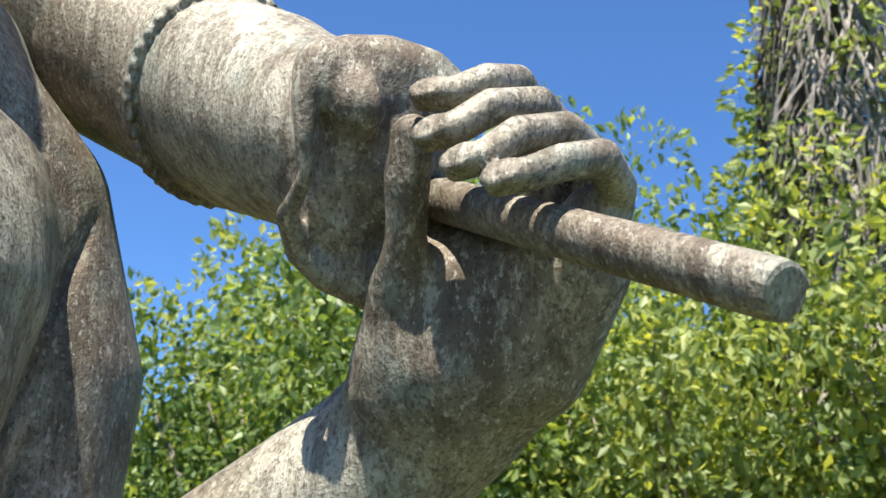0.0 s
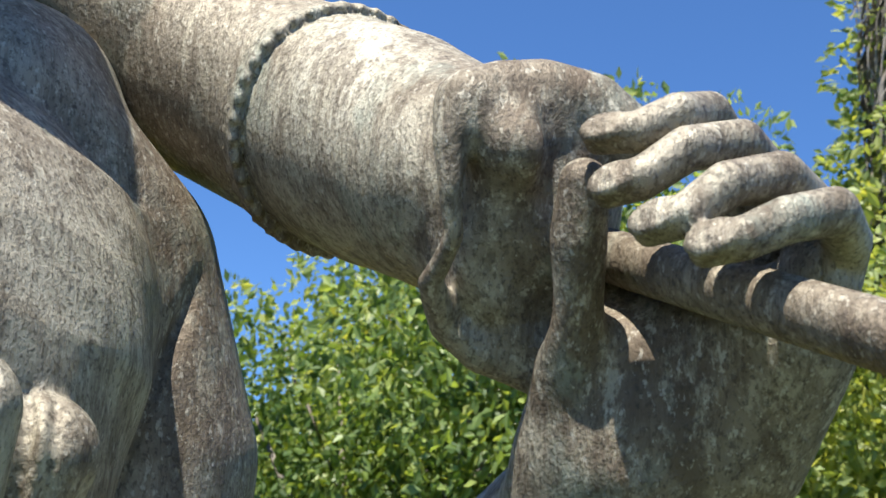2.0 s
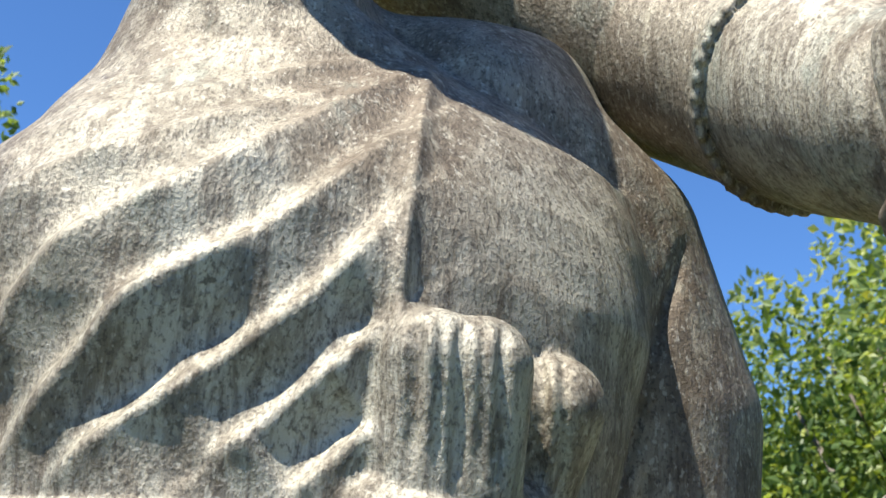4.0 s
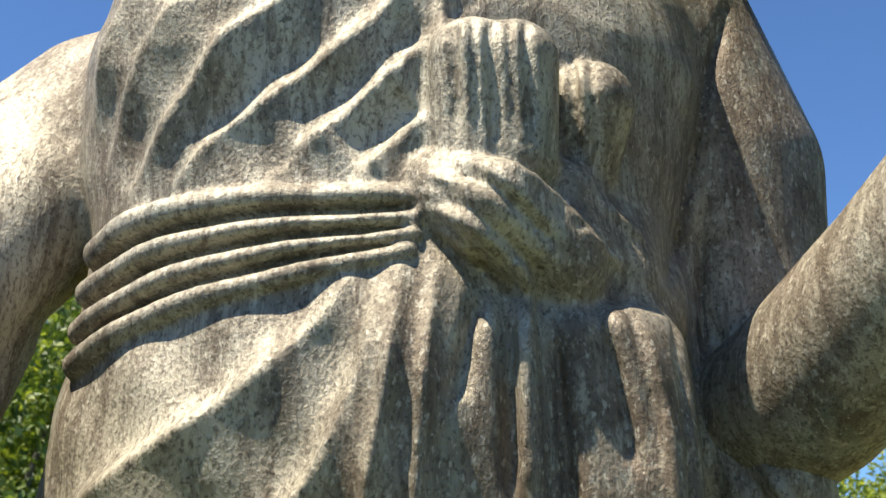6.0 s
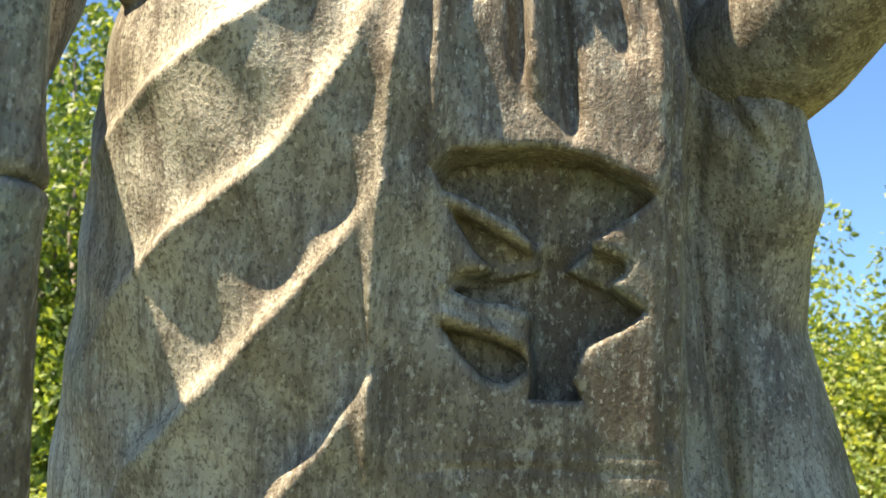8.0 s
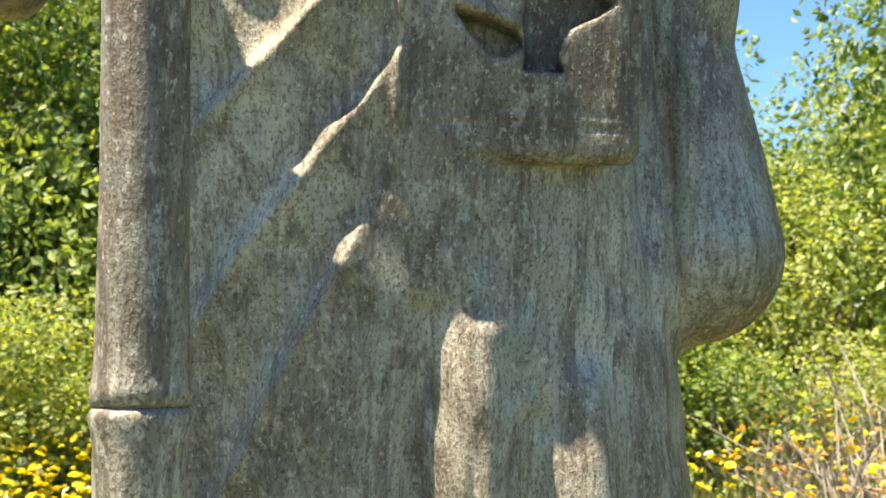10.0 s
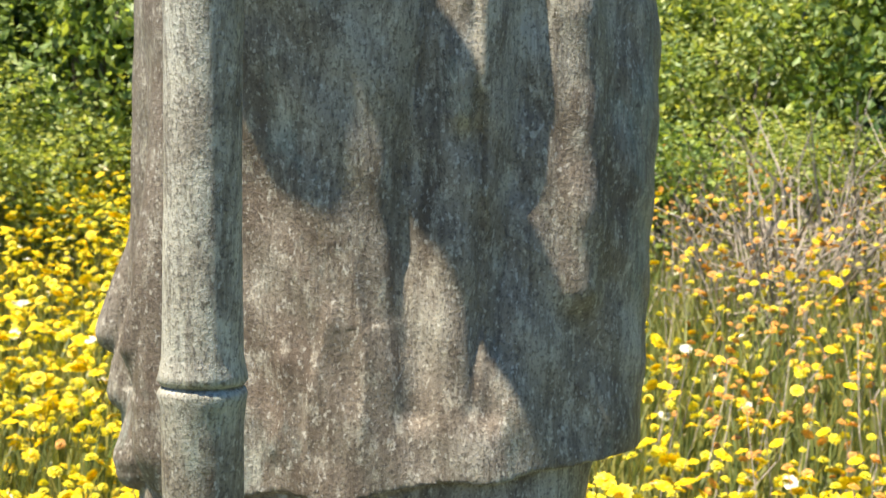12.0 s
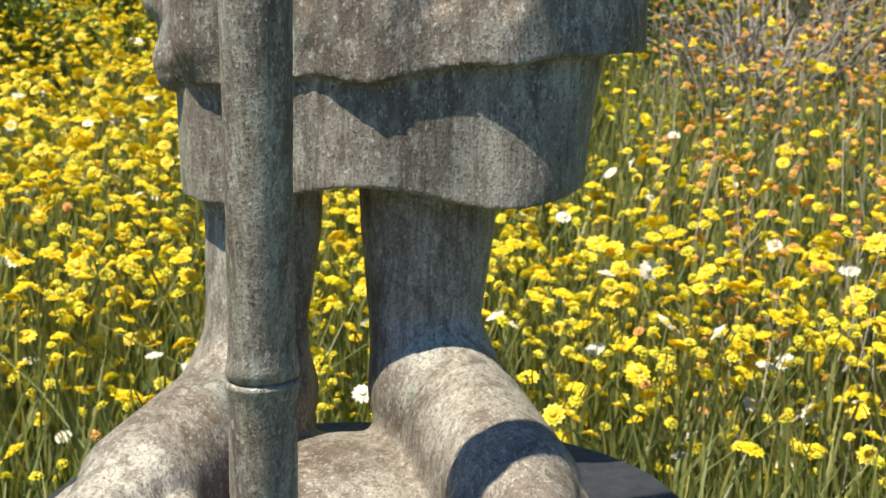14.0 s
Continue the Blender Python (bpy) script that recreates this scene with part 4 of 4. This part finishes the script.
def palm():
    """A palm whose trunk is wrapped in a skirt of dead fronds."""
    rng = np.random.default_rng(21)
    x, y = 5.35, 4.75
    z = float(land(x, y))
    top = new("palm_tree")
    top.location = (x, y, z)
    pts = [(0.05 * math.sin(h), 0.0, h) for h in np.linspace(-0.1, 6.0, 12)]
    part("trunk", mesh_from("trunk", *tube(pts, [0.22 + 0.05 * math.sin(2.2 * h[2]) for h in pts], 14), BARK, True), top)
    v, f = [], []
    for i in range(1900):
        h, a = rng.uniform(0.9, 6.0), rng.uniform(0, 6.283)
        r = 0.27 + rng.uniform(0, 0.12)
        ln, w = rng.uniform(0.3, 0.8), rng.uniform(0.006, 0.020)
        o = Vector((math.cos(a), math.sin(a), 0))
        s = Vector((-math.sin(a), math.cos(a), 0))
        p0 = o * (r - 0.06) + Vector((0, 0, h))
        p1 = o * (r + 0.04) + Vector((0, 0, h - ln * 0.4)) + s * rng.normal(0, 0.05)
        p2 = o * (r + rng.uniform(-0.02, 0.10)) + Vector((0, 0, h - ln)) + s * rng.normal(0, 0.10)
        n = len(v)
        for p, q in ((p0, w * 0.5), (p1, w), (p2, w * 0.3)):
            v.extend((p - s * q, p + s * q + o * 0.008))
        f.extend(((n, n + 1, n + 3, n + 2), (n + 2, n + 3, n + 5, n + 4)))
    part("dead_fronds", mesh_from("dead_fronds", v, f, THATCH), top, "grey hanging skirt of dead palm fronds")
    cs = [(0.4 * math.cos(a) + rng.normal(0, 0.1), 0.4 * math.sin(a), h) for a, h in zip(rng.uniform(0, 6.28, 50), rng.uniform(0.5, 5.5, 50))]
    part("climbing_leaves", leaf_cloud(rng, cs, [0.24] * 50, 5200, 0.08, LEAF_YELLOW, "climbing_leaves"), top, "yellow-green climber on the trunk")
    return tagged(top, "tall palm with grey dead fronds and green climber", "tree")


palm()


# ---- meadow ----
def head_mesh(name, material, petals, size, domed):
    """A flower head of separate petals round a domed middle."""
    v, f = [], []
    for ringno, (rr, lift, n) in enumerate(((1.0, 0.0, petals), (0.72, 0.25, petals - 2))):
        for k in range(n):
            a = 2 * math.pi * (k + 0.5 * ringno) / n
            o, s = Vector((math.cos(a), math.sin(a), 0)), Vector((-math.sin(a), math.cos(a), 0))
            b = len(v)
            h = Vector((0, 0, size * (0.12 + lift * domed)))
            v.extend((o * size * 0.15 + h, o * size * 0.62 * rr - s * size * 0.3 + h * 1.3, o * size * rr + h * 0.7, o * size * 0.62 * rr + s * size * 0.3 + h * 1.3))
            f.append((b, b + 1, b + 2, b + 3))
    b = len(v)
    for i, (r, h) in enumerate(((0.34, 0.15), (0.24, 0.34), (0.0, 0.42))):
        for k in range(8):
            v.append(Vector((math.cos(k * math.pi / 4) * r * size, math.sin(k * math.pi / 4) * r * size, size * (h + 0.25 * domed))))
    for i in range(2):
        f.extend((b + i * 8 + k, b + i * 8 + (k + 1) % 8, b + (i + 1) * 8 + (k + 1) % 8, b + (i + 1) * 8 + k) for k in range(8))
    return mesh_from(name, v, f, material)


def stem_mesh(name, rng, height):
    p = [Vector((0, 0, -height - 0.05)), Vector((rng.normal(0, 0.03), rng.normal(0, 0.03), -height * 0.5)), Vector((0, 0, 0))]
    return mesh_from(name, *tube(p, [0.0022, 0.0018, 0.0014], 4), GRASS)


def meadow():
    rng = np.random.default_rng(5)
    heads = [
        (head_mesh("head", PETAL, 11, 0.020, 0.5), "golden yellow daisy on a thin green stem", 0.27),
        (head_mesh("head", PETAL_LIME, 9, 0.0125, 1.4), "small round lime-yellow flower on a thin stem", 0.61),
        (head_mesh("head", PETAL_ORANGE, 9, 0.012, 1.0), "faded orange seed head on a dry stem", 0.09),
        (head_mesh("head", PETAL_WHITE, 12, 0.019, 0.2), "white and yellow daisy on a thin stem", 0.03)]
    stems = [stem_mesh("stem", rng, h) for h in (0.24, 0.36, 0.48)]
    hs = (0.24, 0.36, 0.48)

    def spot(y0, y1):
        while True:
            y = y0 + (y1 - y0) * rng.random() ** 0.8
            x = rng.uniform(-0.56, 0.56) * (y + 0.45)
            if y > 1.3:
                return x, y

    for i in range(290):
        x, y = spot(1.35, 2.6)
        k = rng.choice(4, p=[h[2] for h in heads])
        j = int(rng.integers(3))
        top = new("flower")
        top.location = (x, y, float(land(x, y)) + hs[j] * rng.uniform(0.75, 1.05))
        top.rotation_euler = (rng.normal(0, 0.35) + 0.2, rng.normal(0, 0.35), rng.uniform(0, 6.28))
        part("head", heads[k][0], top)
        part("stem", stems[j], top)
        tagged(top, heads[k][1], "flower", "flowers in the meadow")
    # the countless rest, farther out
    stalks = []
    for m, (me, _, share) in enumerate(heads):
        src = np.array([w.co[:] for w in me.vertices])
        fs = [tuple(p.vertices) for p in me.polygons]
        v, f = [], []
        for i in range(int(13000 * share)):
            x, y = spot(1.7, 5.6)
            # the faded heads keep to the drier side
            while (m == 2 and x < 0.12 * y + 0.2) or (m != 2 and y > 2.5 and x > 0.10 * y and rng.random() < 0.72):
                x, y = spot(1.7, 5.6)
            c = np.array((x, y, float(land(x, y)) + (rng.uniform(0.25, 0.62) if m == 2 else rng.uniform(0.16, 0.52))))
            if m == 2 and rng.random() < 0.4:
                stalks.append(tube([c + (rng.normal(0, 0.14), rng.normal(0, 0.14), -0.55), c + (rng.normal(0, 0.05), rng.normal(0, 0.05), -0.25), c], [0.0022, 0.0017, 0.0011], 3, False))
            r = np.array(Euler((rng.normal(0, 0.4) + 0.25, rng.normal(0, 0.4), rng.uniform(0, 6.28))).to_matrix())
            b = len(v)
            v.extend((src * rng.uniform(0.8, 1.3) @ r.T + c).tolist())
            f.extend(tuple(q + b for q in p) for p in fs)
        ob = new("flowers", mesh_from("flowers", v, f, me.materials[0]))
        tagged(ob, ("far golden daisies of the meadow", "far lime-yellow flowers of the meadow", "faded orange heads in the meadow", "scattered white daisies in the meadow")[m], "flowers", kind="stuff")
    tagged(new("dry_stalks", mesh_from("dry_stalks", *merge(*stalks), TWIG)), "straw-coloured dry stalks under the faded heads", "stalks", kind="stuff")
    # grass and stems
    n = 46000
    y = 1.0 + 4.7 * rng.random(n) ** 0.75
    x = rng.uniform(-0.66, 0.66, n) * (y + 0.5)
    z = land(x, y)
    h = rng.uniform(0.10, 0.42, n)
    a = rng.uniform(0, 6.283, n)
    lean = rng.normal(0, 0.22, (n, 2)) * h[:, None]
    w = rng.uniform(0.0015, 0.005, n)
    sx, sy = np.cos(a) * w, np.sin(a) * w
    p = np.stack([x, y, z - 0.02], 1)
    mid = np.stack([x + lean[:, 0] * 0.35, y + lean[:, 1] * 0.35, z + h * 0.55], 1)
    tip = np.stack([x + lean[:, 0], y + lean[:, 1], z + h], 1)
    o = np.stack([sx, sy, 0 * sx], 1)
    v = np.stack([p - o, p + o, mid + o, mid - o, tip], 1).reshape(-1, 3)
    i = 5 * np.arange(n)[:, None]
    f = [tuple(q) for q in (i + [0, 1, 2, 3]).tolist()] + [tuple(q) for q in (i + [3, 2, 4]).tolist()]
    tagged(new("grass", mesh_from("grass", v, f, GRASS)), "green and straw-coloured meadow grass and stems", "grass", kind="stuff")


meadow()


def dry_brush(x, y, seed, size):
    """A tangle of bare dry twigs."""
    rng = np.random.default_rng(seed)
    top = new("dry_brush")
    top.location = (x, y, float(land(x, y)))
    pieces = []
    for i in range(70):
        a, b = rng.uniform(0, 6.283), rng.uniform(0.3, 1.35)
        d = Vector((math.cos(a) * math.cos(b), math.sin(a) * math.cos(b), math.sin(b))) * size * rng.uniform(0.5, 1.0)
        o = Vector((*rng.normal(0, 0.12 * size, 2), -0.03))
        bend = Vector(rng.normal(0, 0.08 * size, 3))
        pieces.append(tube([o, o + d * 0.5 + bend, o + d], [0.006, 0.005, 0.002], 5))
        q = o + d * 0.5 + bend
        e = Vector(rng.normal(0, 0.22 * size, 3))
        pieces.append(tube([q, q + e * 0.6, q + e + Vector((0, 0, 0.05))], [0.004, 0.003, 0.0015], 4))
    tagged(part("twig_tangle", mesh_from("twig_tangle", *merge(*pieces), TWIG), top), kind="stuff")
    return tagged(top, "tangle of grey-brown dry twigs above the flowers", "dead bush", "dead bushes")


for spot_x, spot_y, seed, size in ((1.15, 4.5, 31, 0.75), (1.55, 4.7, 32, 0.8), (1.85, 4.2, 33, 0.6), (1.0, 5.0, 34, 0.8), (3.2, 4.6, 35, 1.1), (-2.6, 5.0, 36, 0.9), (1.35, 4.9, 37, 1.0), (1.75, 5.0, 38, 1.15), (2.1, 4.6, 39, 0.95), (1.0, 4.2, 40, 0.6), (2.5, 5.0, 41, 1.1)):
    dry_brush(spot_x, spot_y, seed, size)
